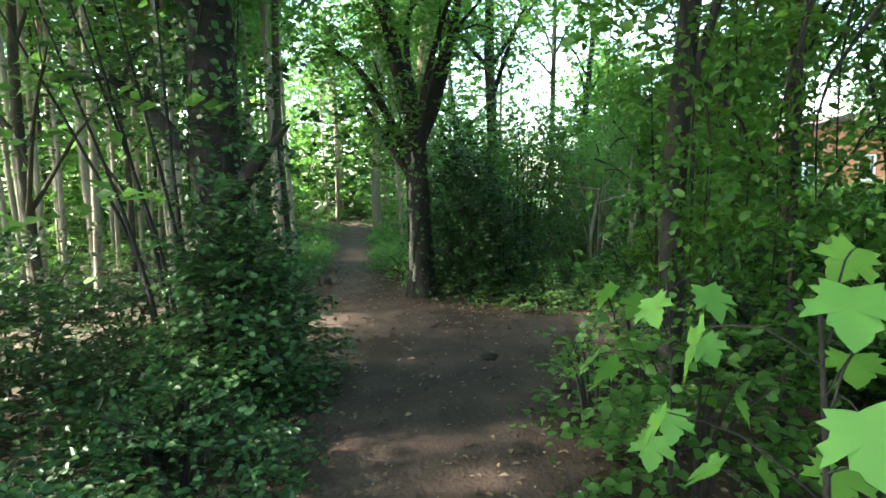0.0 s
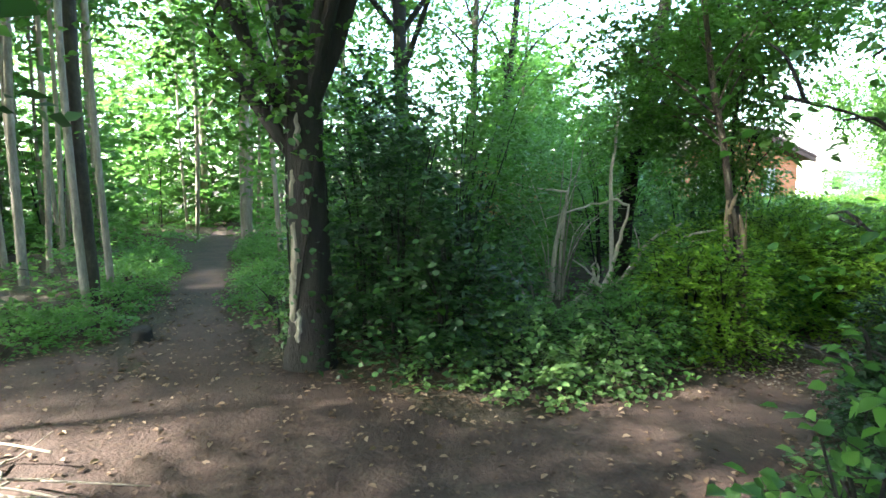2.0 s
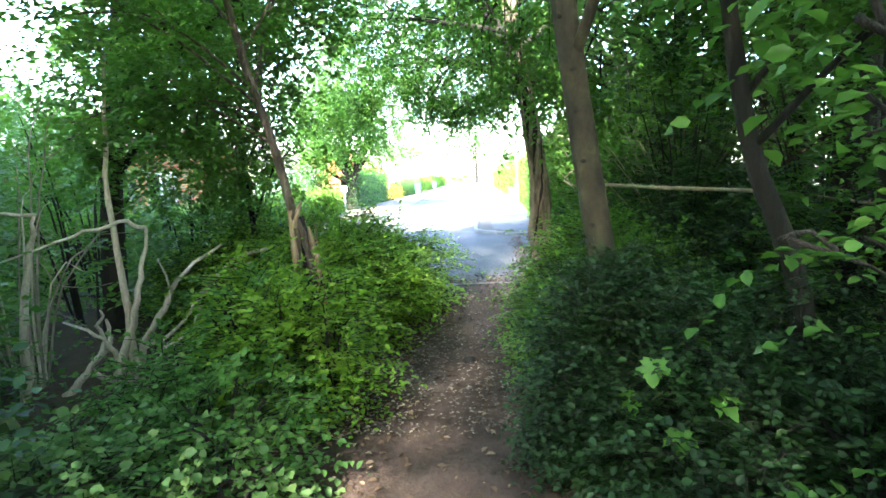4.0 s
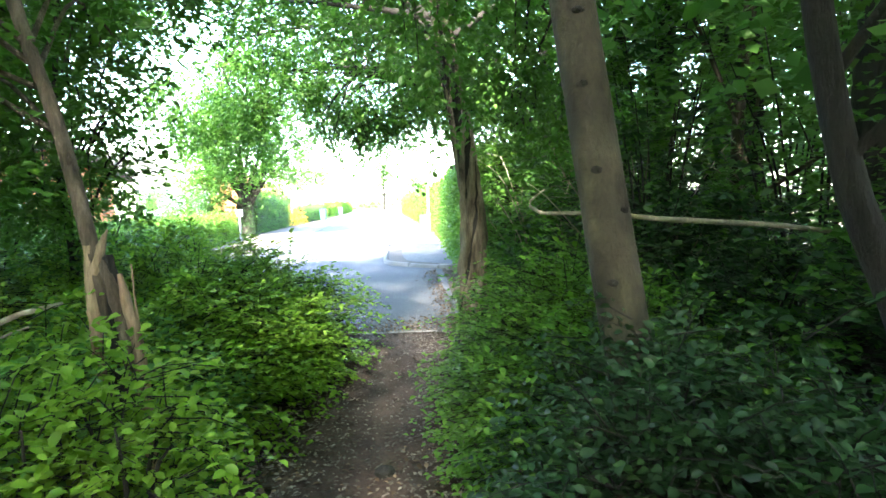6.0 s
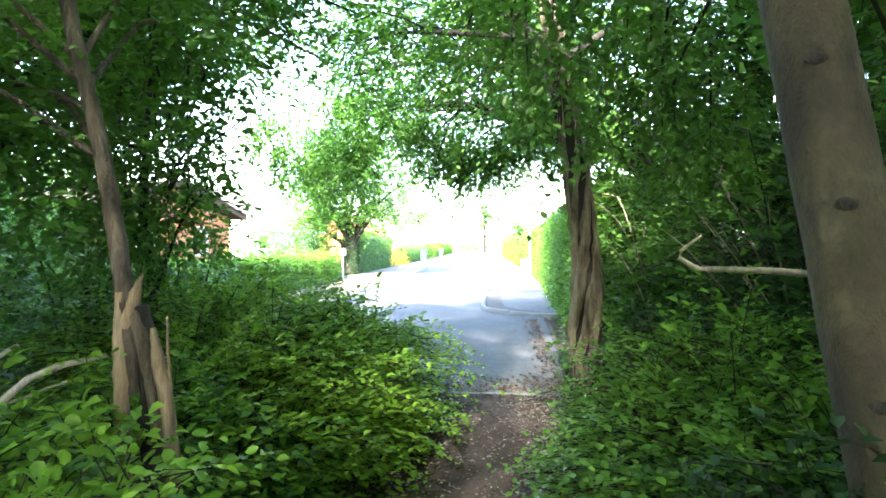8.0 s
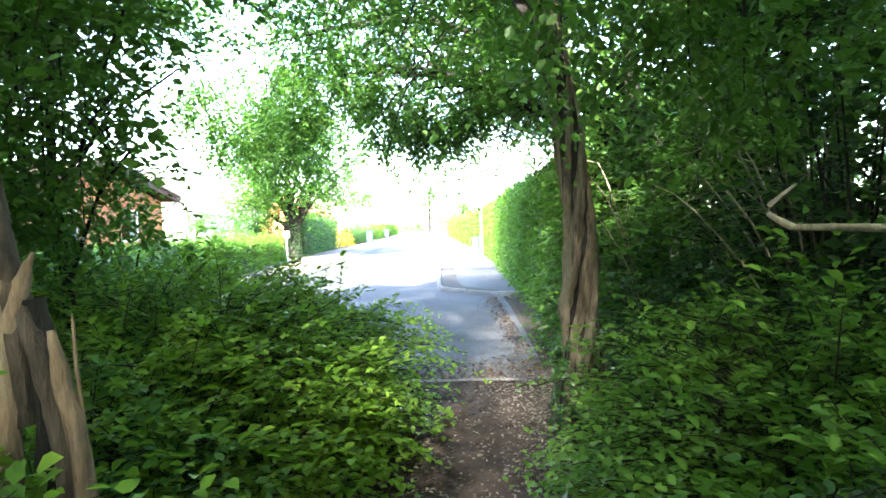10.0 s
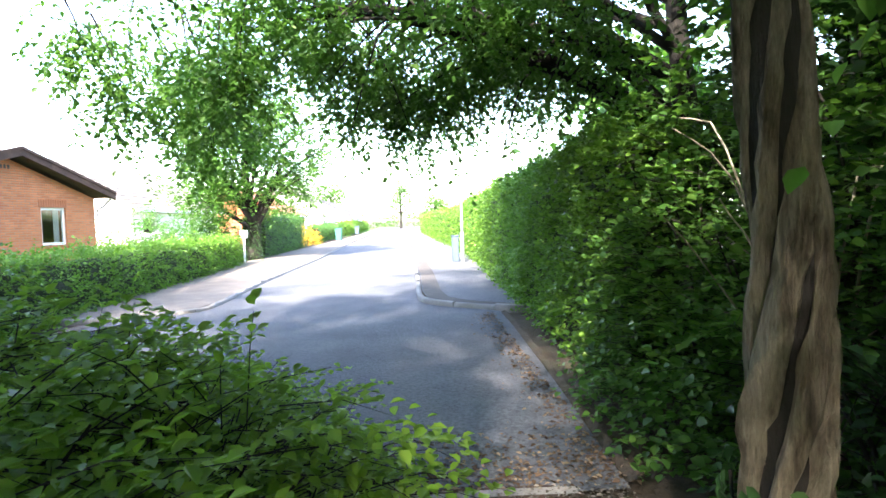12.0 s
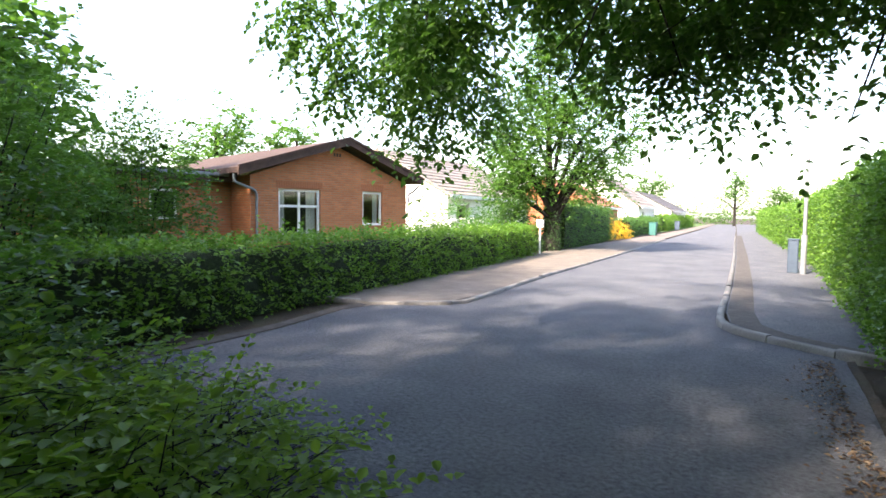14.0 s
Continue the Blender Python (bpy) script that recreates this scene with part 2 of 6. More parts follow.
def part(name, bm, mat, parent=None, label="", smooth=False):
    me = bpy.data.meshes.new(name)
    bm.to_mesh(me)
    bm.free()
    if smooth:
        for p in me.polygons:
            p.use_smooth = True
    return piece(name, me, mat, parent, label)


def setting(name, me_or_bm, mat, label, category):
    if isinstance(me_or_bm, bmesh.types.BMesh):
        ob = part(name, me_or_bm, mat)
    else:
        ob = piece(name, me_or_bm, mat)
    return tagged(ob, label, category, kind="structure")


def box(x0, y0, z0, x1, y1, z1, bev=0.0):
    bm = bmesh.new()
    bmesh.ops.create_cube(bm, size=1)
    bmesh.ops.scale(bm, vec=(x1 - x0, y1 - y0, z1 - z0), verts=bm.verts)
    bmesh.ops.translate(bm, vec=((x0 + x1) / 2, (y0 + y1) / 2, (z0 + z1) / 2), verts=bm.verts)
    if bev:
        bmesh.ops.bevel(bm, geom=bm.edges[:], offset=bev, segments=1, affect='EDGES')
    return bm


def curve_pts(ctrl, n):
    """A smooth line through control points."""
    c = np.asarray(ctrl, float)
    if len(c) == 2:
        return c[0] + (c[1] - c[0]) * np.linspace(0, 1, n)[:, None]
    p = np.vstack([2 * c[0] - c[1], c, 2 * c[-1] - c[-2]])
    out = []
    for u in np.linspace(0, len(c) - 1 - 1e-9, n):
        i, t = int(u), u - int(u)
        a, b, d, e = p[i], p[i + 1], p[i + 2], p[i + 3]
        out.append(0.5 * (2 * b + (d - a) * t + (2 * a - 5 * b + 4 * d - e) * t * t + (3 * b - a - 3 * d + e) * t ** 3))
    return np.array(out)


def tube(pts, radii, sides=8, wob=0.0, r=None):
    """A tapered, closed tube along a line."""
    pts = np.asarray(pts, float)
    n = len(pts)
    radii = np.interp(np.linspace(0, 1, n), np.linspace(0, 1, len(radii)), radii)
    tan = np.gradient(pts, axis=0)
    tan /= np.linalg.norm(tan, axis=1)[:, None] + 1e-9
    ref = np.where(np.abs(tan[:, 2:3]) > 0.9, np.array([[1.0, 0, 0]]), np.array([[0, 0, 1.0]]))
    ref = np.repeat(ref[:1], n, axis=0)
    a = np.cross(tan, ref)
    a /= np.linalg.norm(a, axis=1)[:, None] + 1e-9
    b = np.cross(tan, a)
    ang = np.linspace(0, 2 * np.pi, sides, endpoint=False)
    rr = radii[:, None] * np.ones((1, sides))
    if wob:
        r = r or rng
        lobes = 1 + wob * np.sin(ang * 3 + r.uniform(0, 6)) * 0.6
        rr = rr * lobes * (1 + wob * r.normal(0, 0.45, (n, sides)))
    V = pts[:, None] + rr[..., None] * (np.cos(ang)[None, :, None] * a[:, None] + np.sin(ang)[None, :, None] * b[:, None])
    V = V.reshape(-1, 3)
    i = np.arange(n - 1)[:, None] * sides
    j = np.arange(sides)[None]
    k = (j + 1) % sides
    F = np.stack([i + j, i + k, i + sides + k, i + sides + j], -1).reshape(-1, 4)
    cap = np.array([[(n - 1) * sides + q, (n - 1) * sides + q + 1, (n - 1) * sides + (sides - q - 2) % sides, (n - 1) * sides + sides - 1 - q] for q in range(0, sides // 2 - 1)])
    if len(cap):
        F = np.vstack([F, cap])
    return V, F


def merge(pairs):
    Vs, Fs, o = [], [], 0
    for V, F in pairs:
        Vs.append(V)
        Fs.append(F + o)
        o += len(V)
    return np.vstack(Vs), np.vstack(Fs)


def unit(a):
    return a / (np.linalg.norm(a, axis=-1, keepdims=True) + 1e-9)


def leaf_blades(pos, way, nrm, size, width=0.34, fold=0.12):
    """Folded pointed leaves: six corners, four triangles each."""
    way = unit(way)
    side = unit(np.cross(way, nrm))
    nrm = np.cross(side, way)
    s = size[:, None]
    p = [pos, pos + way * s * 0.33 + side * s * width * 0.85 + nrm * s * fold, pos + way * s * 0.68 + side * s * width * 0.8 + nrm * s * fold,
         pos + way * s - nrm * s * 0.1, pos + way * s * 0.68 - side * s * width * 0.8 + nrm * s * fold, pos + way * s * 0.33 - side * s * width * 0.85 + nrm * s * fold]
    V = np.stack(p, 1).reshape(-1, 3)
    i = np.arange(len(pos))[:, None] * 6
    F = np.stack([i + np.array([0, 1, 2, 3]), i + np.array([0, 3, 4, 5])], 1).reshape(-1, 4)
    return V, F


def leaf_small(pos, way, nrm, size, width=0.36, fold=0.1):
    """Folded diamond leaves of two triangles."""
    way = unit(way)
    side = unit(np.cross(way, nrm))
    nrm = np.cross(side, way)
    s = size[:, None]
    p = [pos, pos + way * s * 0.5 + side * s * width + nrm * s * fold, pos + way * s, pos + way * s * 0.5 - side * s * width + nrm * s * fold]
    V = np.stack(p, 1).reshape(-1, 3)
    i = np.arange(len(pos))[:, None] * 4
    F = np.stack([i + np.array([0, 1, 2]), i + np.array([0, 2, 3])], 1).reshape(-1, 3)
    return V, F


def sprays(O, D, length, n, size, r, droop=0.35, fine=True, width=0.34, tilt=0.5):
    """Leafy twigs: n leaves in two rows along each of the lines that leave O along D."""
    K = len(O)
    D = unit(D)
    L = length * r.uniform(0.6, 1.25, K)
    s = (np.arange(n) + 0.6) / n
    pos = O[:, None] + D[:, None] * (L[:, None] * s)[..., None]
    pos[..., 2] -= droop * L[:, None] * s ** 2
    side = unit(np.cross(D, UP) + 1e-3)
    sg = np.where(np.arange(n) % 2 == 0, 1.0, -1.0)
    way = side[:, None] * sg[None, :, None] + 0.75 * D[:, None] + r.normal(0, 0.3, (K, n, 3))
    way[..., 2] -= droop * 0.6
    nrm = UP + r.normal(0, tilt, (K, n, 3))
    pos = pos + r.normal(0, 0.012, pos.shape)
    sz = size * r.uniform(0.6, 1.2, (K, n))
    make = leaf_blades if fine else leaf_small
    return make(pos.reshape(-1, 3), way.reshape(-1, 3), nrm.reshape(-1, 3), sz.ravel(), width)


def twigs(O, D, length, r, rad=0.004, droop=0.35):
    """Thin three-sided twigs under the sprays."""
    K = len(O)
    D = unit(D)
    L = length * r.uniform(0.6, 1.0, K)[:, None]
    a = unit(np.cross(D, UP) + 1e-3)
    b = np.cross(D, a)
    mid, end = O + D * L * 0.5 - UP * droop * L * 0.25, O + D * L - UP * droop * L
    rings = []
    for p, q in ((O - D * L * 0.2, 1.0), (mid, 0.7), (end, 0.3)):
        for ang in (0, 2.1, 4.2):
            rings.append(p + (a * math.cos(ang) + b * math.sin(ang)) * rad * q)
    V = np.stack(rings, 1).reshape(-1, 3)
    i = np.arange(K)[:, None] * 9
    F = [i + np.array([u * 3 + k, u * 3 + (k + 1) % 3, u * 3 + 3 + (k + 1) % 3, u * 3 + 3 + k]) for u in (0, 1) for k in range(3)]
    return V, np.stack(F, 1).reshape(-1, 4)


def tree(name, label, at, trunk, radii, limbs, bark, leaf, size=0.07, spray=0.4, per=9, sides=10, wob=0.06, seed=1, fine=True, spread=0.35, droop=0.35, group="", trunk_label="", stems=(), thick=3.0, clumps=()):
    """A tree: trunk line and limbs (start on the trunk 0..1, end, sprays), all from its foot."""
    r = np.random.default_rng(seed)
    t = thing(name, label, "tree", at, group)
    line = curve_pts(trunk, max(8, 5 * len(trunk)))
    piece("trunk", np_mesh("trunk", *tube(line, radii, sides, wob, r), smooth=True), bark, t, trunk_label)
    for ctrl, rad in stems:
        piece("stem", np_mesh("stem", *tube(curve_pts(ctrl, 12), rad, 7, wob, r), smooth=True), bark, t)
    Os, Ds = [], []
    for s, end, k in limbs:
        k = k * thick
        p0 = line[int(s * (len(line) - 1))]
        end = np.asarray(end, float)
        d = end - p0
        ln = np.linalg.norm(d)
        mid = p0 + d * 0.5 + UP * ln * 0.12 + r.normal(0, 0.05 * ln, 3)
        q = curve_pts([p0, mid, end], 9)
        rad = np.interp(s, np.linspace(0, 1, len(radii)), radii) * 0.5
        parts_ = [tube(q, [rad, rad * 0.6, 0.008], 6, wob, r)]
        # side branches
        nb = max(2, int(ln * 2))
        for i in range(nb):
            u = r.uniform(0.3, 0.95)
            o = q[int(u * 8)]
            e = o + unit(unit(d) * 0.6 + r.normal(0, 0.6, 3)) * ln * r.uniform(0.18, 0.38)
            bl = curve_pts([o, (o + e) / 2 + UP * 0.06 * ln, e], 5)
            parts_.append(tube(bl, [max(rad * 0.3, 0.008), 0.004], 5, 0, r))
            m = int(k * 0.6 / nb)
            w = r.uniform(0.25, 1.05, m)[:, None]
            Os.append(o + (e - o) * w + r.normal(0, spread * 0.6, (m, 3)))
            Ds.append(unit(e - o) * 0.5 + r.normal(0, 0.8, (m, 3)) * np.array([1, 1, 0.45]))
        m = int(k * 0.4)
        w = q[r.integers(3, 9, m)]
        Os.append(w + r.normal(0, spread, (m, 3)))
        Ds.append(unit(d) * 0.4 + r.normal(0, 0.8, (m, 3)) * np.array([1, 1, 0.45]))
        piece("limb", np_mesh("limb", *merge(parts_), smooth=True), bark, t)
    for p, rad, m in clumps:
        p = np.asarray(p, float)
        Os.append(p + r.normal(0, rad, (m, 3)) * np.array([1, 1, 1.2]))
        Ds.append(r.normal(0, 0.8, (m, 3)) * np.array([1, 1, 0.5]) - UP * 0.5)
        q = curve_pts([p + UP * rad * 4 + r.normal(0, rad, 3), p + UP * rad * 1.5, p - UP * rad], 6)
        piece("hanging_twig", np_mesh("hanging_twig", *tube(q, [0.012, 0.007, 0.003], 5), smooth=True), bark, t)
    if Os:
        O, D = np.vstack(Os), np.vstack(Ds)
        piece("crown", np_mesh("crown", *sprays(O, D, spray, per, size, r, droop, fine)), leaf, t, kind="stuff")
    return t


def bush(name, label, at, O, D, leaf, size, spray, per, stem_lines, bark=BARK_DARK, seed=1, fine=True, droop=0.3, twig=True, tilt=0.45, category="bush", width=0.34):
    r = np.random.default_rng(seed)
    t = thing(name, label, category, at)
    O = O - np.asarray(at)
    for c, q in stem_lines:
        piece("stem", np_mesh("stem", *tube(curve_pts(np.asarray(c) - np.asarray(at), 7), q, 5), smooth=True), bark, t)
    if twig:
        piece("twig_tangle", np_mesh("twig_tangle", *twigs(O, D, spray, r, 0.0035, droop)), bark, t, kind="stuff")
    piece("foliage", np_mesh("foliage", *sprays(O, D, spray, per, size, r, droop, fine, width, tilt)), leaf, t, kind="stuff")
    return t


def mound(r, n, cx, cy, rx, ry, h, z0=0.0, shell=0.55):
    """Spray origins and directions over a rounded heap."""
    th = r.uniform(0, 2 * np.pi, n)
    el = np.arccos(r.uniform(0, 1, n))
    rad = shell + (1 - shell) * r.uniform(0, 1, n) ** 0.5
    d = np.stack([np.sin(el) * np.cos(th), np.sin(el) * np.sin(th), np.cos(el)], 1)
    lump = 1 + 0.18 * np.sin(th * 3 + cx * 5) * np.sin(el * 2) + r.normal(0, 0.07, n)
    O = d * rad[:, None] * lump[:, None] * np.array([rx, ry, h]) + np.array([cx, cy, z0])
    D = d * np.array([1, 1, 0.45]) + r.normal(0, 0.45, (n, 3)) * np.array([1, 1, 0.4])
    return O, D


# ---- ground, path, road ----
def grid_sheet(xs, ys, zf, keep=None):
    X, Y = np.meshgrid(xs, ys)
    V = np.stack([X, Y, zf(X, Y)], -1).reshape(-1, 3)
    nx = len(xs)
    i, j = np.meshgrid(np.arange(nx - 1), np.arange(len(ys) - 1))
    a = (j * nx + i).ravel()
    F = np.stack([a, a + 1, a + nx + 1, a + nx], 1)
    if keep is not None:
        cx, cy = (X[:-1, :-1] + X[1:, 1:]) / 2, (Y[:-1, :-1] + Y[1:, 1:]) / 2
        F = F[keep(cx, cy).ravel()]
        used = np.unique(F)
        re = np.zeros(len(V), int)
        re[used] = np.arange(len(used))
        V, F = V[used], re[F]
    return V, F


def wave(x, y, s=1.0):
    return np.sin(x * 1.7 * s + 1.3) * np.cos(y * 1.3 * s) * 0.5 + np.sin(x * 4.1 * s + y * 3.3 * s) * 0.3 + np.sin(x * 9.7 * s - y * 8.3 * s + 2) * 0.2


TRACK = [((9.0, -1.2), (5.3, 0.1), 0.45), ((5.3, 0.1), (2.6, 0.75), 0.5), ((2.6, 0.75), (0.8, 1.3), 0.95), ((0.8, 1.3), (-1.5, 1.15), 1.15), ((-1.5, 1.15), (-3.8, 1.4), 0.42),
         ((-3.8, 1.4), (-7.0, 2.0), 0.3), ((-7.0, 2.0), (-12.0, 3.0), 0.28), ((-12.0, 3.0), (-22.0, 5.0), 0.25), ((0.2, 1.6), (0.1, 4.3), 0.62), ((0.1, 4.3), (0.16, 6.9), 0.46),
         ((0.16, 6.9), (0.12, 9.7), 0.5), ((-1.2, 0.7), (-3.0, 0.1), 0.6)]


def off_track(x, y):
    """Distance past the trodden edge, below zero on the path."""
    best = np.full(np.shape(x), 99.0)
    for (ax, ay), (bx, by), w in TRACK:
        dx, dy = bx - ax, by - ay
        u = np.clip(((x - ax) * dx + (y - ay) * dy) / (dx * dx + dy * dy), 0, 1)
        best = np.minimum(best, np.hypot(x - ax - u * dx, y - ay - u * dy) - w)
    return best


def ground_z(x, y):
    d = off_track(x, y)
    wild = np.clip(d / 0.6, 0, 1) * np.clip((9.0 - y) / 1.5, 0, 1) * np.clip((30 - np.abs(x)) / 10, 0, 1) * np.clip((y + 30) / 10, 0, 1)
    return -0.03 + wild * (0.05 + 0.05 * wave(x, y))


near = np.arange(-16, 9.01, 0.2)
gx = np.concatenate([[-2500, -600, -200, -90, -50, -32, -24], near, [14, 22, 35, 60, 120, 400, 2500]])
gy = np.concatenate([[-2500, -600, -150, -60, -30, -18, -12], np.arange(-8, 10.01, 0.2), [14, 20, 30, 45, 70, 120, 200, 600, 2500]])
setting("ground", np_mesh("ground", *grid_sheet(gx, gy, ground_z), smooth=True), LITTER, "dark woodland floor of soil, leaf litter and moss", "ground")
setting("path", np_mesh("path", *grid_sheet(np.arange(-22, 9, 0.07), np.arange(-2.2, 9.75, 0.07), lambda x, y: 0.0 + 0.012 * wave(x, y, 1.5) - 0.018 * np.clip(off_track(x, y) + 0.2, -0.2, 0.3),
        lambda x, y: (off_track(x, y) + 0.13 * wave(x, y, 1.9) < 0.05) & (y < 9.62 + 0.04 * wave(x, y, 3))), smooth=True), SOIL, "trodden brown earth path through the wood", "path")

ROAD_L = [(9.55, -6.6), (12.0, -5.1), (13.8, -5.1), (15.4, -5.35), (16.1, -5.2), (16.35, -4.6), (16.8, -4.1), (17.6, -4.0), (22, -4.25), (32, -4.5), (50, -5.3), (95, -6.6), (160, -9.0)]
ROAD_R = [(9.55, 1.0), (11.6, 1.08), (14.3, 1.15), (15.75, 1.15), (16.1, 0.65), (16.5, 0.17), (17.0, -0.12), (18.0, -0.22), (22, -0.28), (32, -0.55), (45, -1.0), (95, -2.6), (160, -5.0)]


def side_x(line, y):
    return np.interp(y, [p[0] for p in line], [p[1] for p in line])


def strip(ys, left, right, zl, zr, cols=6):
    ys = np.asarray(ys, float)
    l, r_ = left(ys), right(ys)
    u = np.linspace(0, 1, cols)
    X = l[:, None] + (r_ - l)[:, None] * u
    Z = zl + (zr - zl) * u
    V = np.stack([X, np.repeat(ys[:, None], cols, 1), np.repeat(Z[None], len(ys), 0)], -1).reshape(-1, 3)
    i, j = np.meshgrid(np.arange(cols - 1), np.arange(len(ys) - 1))
    a = (j * cols + i).ravel()
    return V, np.stack([a, a + 1, a + cols + 1, a + cols], 1)


YS = np.concatenate([np.arange(9.55, 20, 0.15), np.arange(20, 60, 1.0), np.arange(60, 161, 5.0)])
setting("road", np_mesh("road", *strip(YS, lambda y: side_x(ROAD_L, y), lambda y: side_x(ROAD_R, y), 0.0, 0.0)), ASPHALT, "worn grey asphalt road with a turning end", "road")


def kerb_run(name, line, inward, label, h=0.09, w=0.1):
    """Kerb stones laid end to end along a road edge."""
    t = tagged(new(name), label, "kerb", kind="structure")
    pts = curve_pts([(x, y, 0) for y, x in line], 400)
    seg = np.concatenate([[0], np.cumsum(np.linalg.norm(np.diff(pts, axis=0), axis=1))])
    n = int(min(seg[-1] / 0.8, 60))
    r = np.random.default_rng(3)
    for i in range(n):
        s0, s1 = i * 0.8, i * 0.8 + 0.785
        if s1 > seg[-1]:
            break
        k = 4
        q = np.stack([np.interp(np.linspace(s0, s1, k), seg, pts[:, c]) for c in range(3)], 1)
        tan = unit(np.gradient(q, axis=0))
        nr = np.stack([-tan[:, 1], tan[:, 0], np.zeros(k)], 1) * inward
        top = h + r.normal(0, 0.004)
        prof = [(0.0, -0.05), (0.0, top - 0.02), (0.02, top), (w, top), (w, -0.05)]
        V = np.stack([q + nr * a + UP * b for a, b in prof], 1).reshape(-1, 3)
        F = [[u * 5 + v, u * 5 + v + 1, (u + 1) * 5 + v + 1, (u + 1) * 5 + v] for u in range(k - 1) for v in range(4)]
        F += [[0, 1, 2, 3], [15, 16, 17, 18], [0, 3, 4, 4], [15, 18, 19, 19]]
        F = [f for f in F if len(set(f)) == 4]
        piece("kerb_stone", np_mesh("kerb_stone", V, F), CONCRETE, t)
    return t


kerb_run("kerb_right", [(15.5, 1.8), (15.72, 1.2), (16.1, 0.65), (16.5, 0.17), (17.0, -0.12), (18.0, -0.22), (22, -0.28), (32, -0.55), (45, -1.0), (60, -1.5)], -1, "pale concrete kerb curving round the pavement")
kerb_run("kerb_left", [(15.9, -6.3), (16.0, -5.35), (16.12, -5.1), (16.35, -4.6), (16.8, -4.1), (17.6, -4.0), (22, -4.25), (32, -4.5), (50, -5.3)], 1, "low grey kerb beside the dusty pavement", 0.06)

HEDGE_R = [(11.0, 1.5), (16, 1.55), (20, 1.6), (26, 1.75), (36, 1.6), (45, 1.25), (60, 0.7), (80, 0.0)]
HEDGE_L = [(9.0, -6.2), (12, -5.75), (14.5, -5.95), (17.3, -6.15), (23, -6.5), (28.6, -7.0)]
yr = np.concatenate([np.arange(15.75, 19, 0.1), np.arange(19, 62, 1.0), [80, 120, 160]])
setting("pavement_right", np_mesh("pavement_right", *strip(yr, lambda y: side_x(ROAD_R, y) + 0.12, lambda y: np.maximum(side_x(HEDGE_R, y), side_x(ROAD_R, y) + 0.5) + 0.3, 0.08, 0.09, 8)), ASPHALT, "grey asphalt pavement beside the tall hedge", "pavement")
yl = np.concatenate([np.arange(16.0, 19, 0.1), np.arange(19, 62, 1.0), [80, 120, 160]])
setting("pavement_left", np_mesh("pavement_left", *strip(yl, lambda y: np.minimum(side_x(HEDGE_L, y), side_x(ROAD_L, y) - 1.4) - 0.3, lambda y: side_x(ROAD_L, y) - 0.12, 0.055, 0.05, 8)), SLAB, "dusty pale pavement beside the clipped hedge", "pavement")
# darker sett band inside the right kerb
setting("sett_band", np_mesh("sett_band", *strip(yr[yr < 62], lambda y: side_x(ROAD_R, y) + 0.14, lambda y: side_x(ROAD_R, y) + 0.5, 0.086, 0.088, 3)), SETT, "band of dark granite setts along the kerb", "pavement")
# flush edging along the end of the road
setting("edging_right", np_mesh("edging_right", *strip(np.arange(9.6, 15.7, 0.3), lambda y: side_x(ROAD_R, y), lambda y: side_x(ROAD_R, y) + 0.07, 0.012, 0.03, 3)), LITTER, "flat concrete edging strip along the asphalt", "kerb")
setting("edging_left", np_mesh("edging_left", *strip(np.arange(10.2, 15.9, 0.3), lambda y: side_x(ROAD_L, y) - 0.16, lambda y: side_x(ROAD_L, y), 0.03, 0.012, 3)), SETT, "flat concrete edging strip below the hedge", "kerb")
setting("edging_path", np_mesh("edging_path", *grid_sheet(np.arange(-0.6, 0.75, 0.1), np.array([9.5, 9.53, 9.58]), lambda x, y: 0.012 + 0.006 * wave(x, y))), CONCRETE, "worn concrete edge where the path meets the road", "kerb")
setting("garden_lawn", np_mesh("garden_lawn", *grid_sheet(np.array([-60.0, -30, -14, -8.5]), np.array([12.0, 18, 30, 60, 160]), lambda x, y: 0 * x + 0.01)), GRASSY, "mown garden grass round the houses", "lawn")


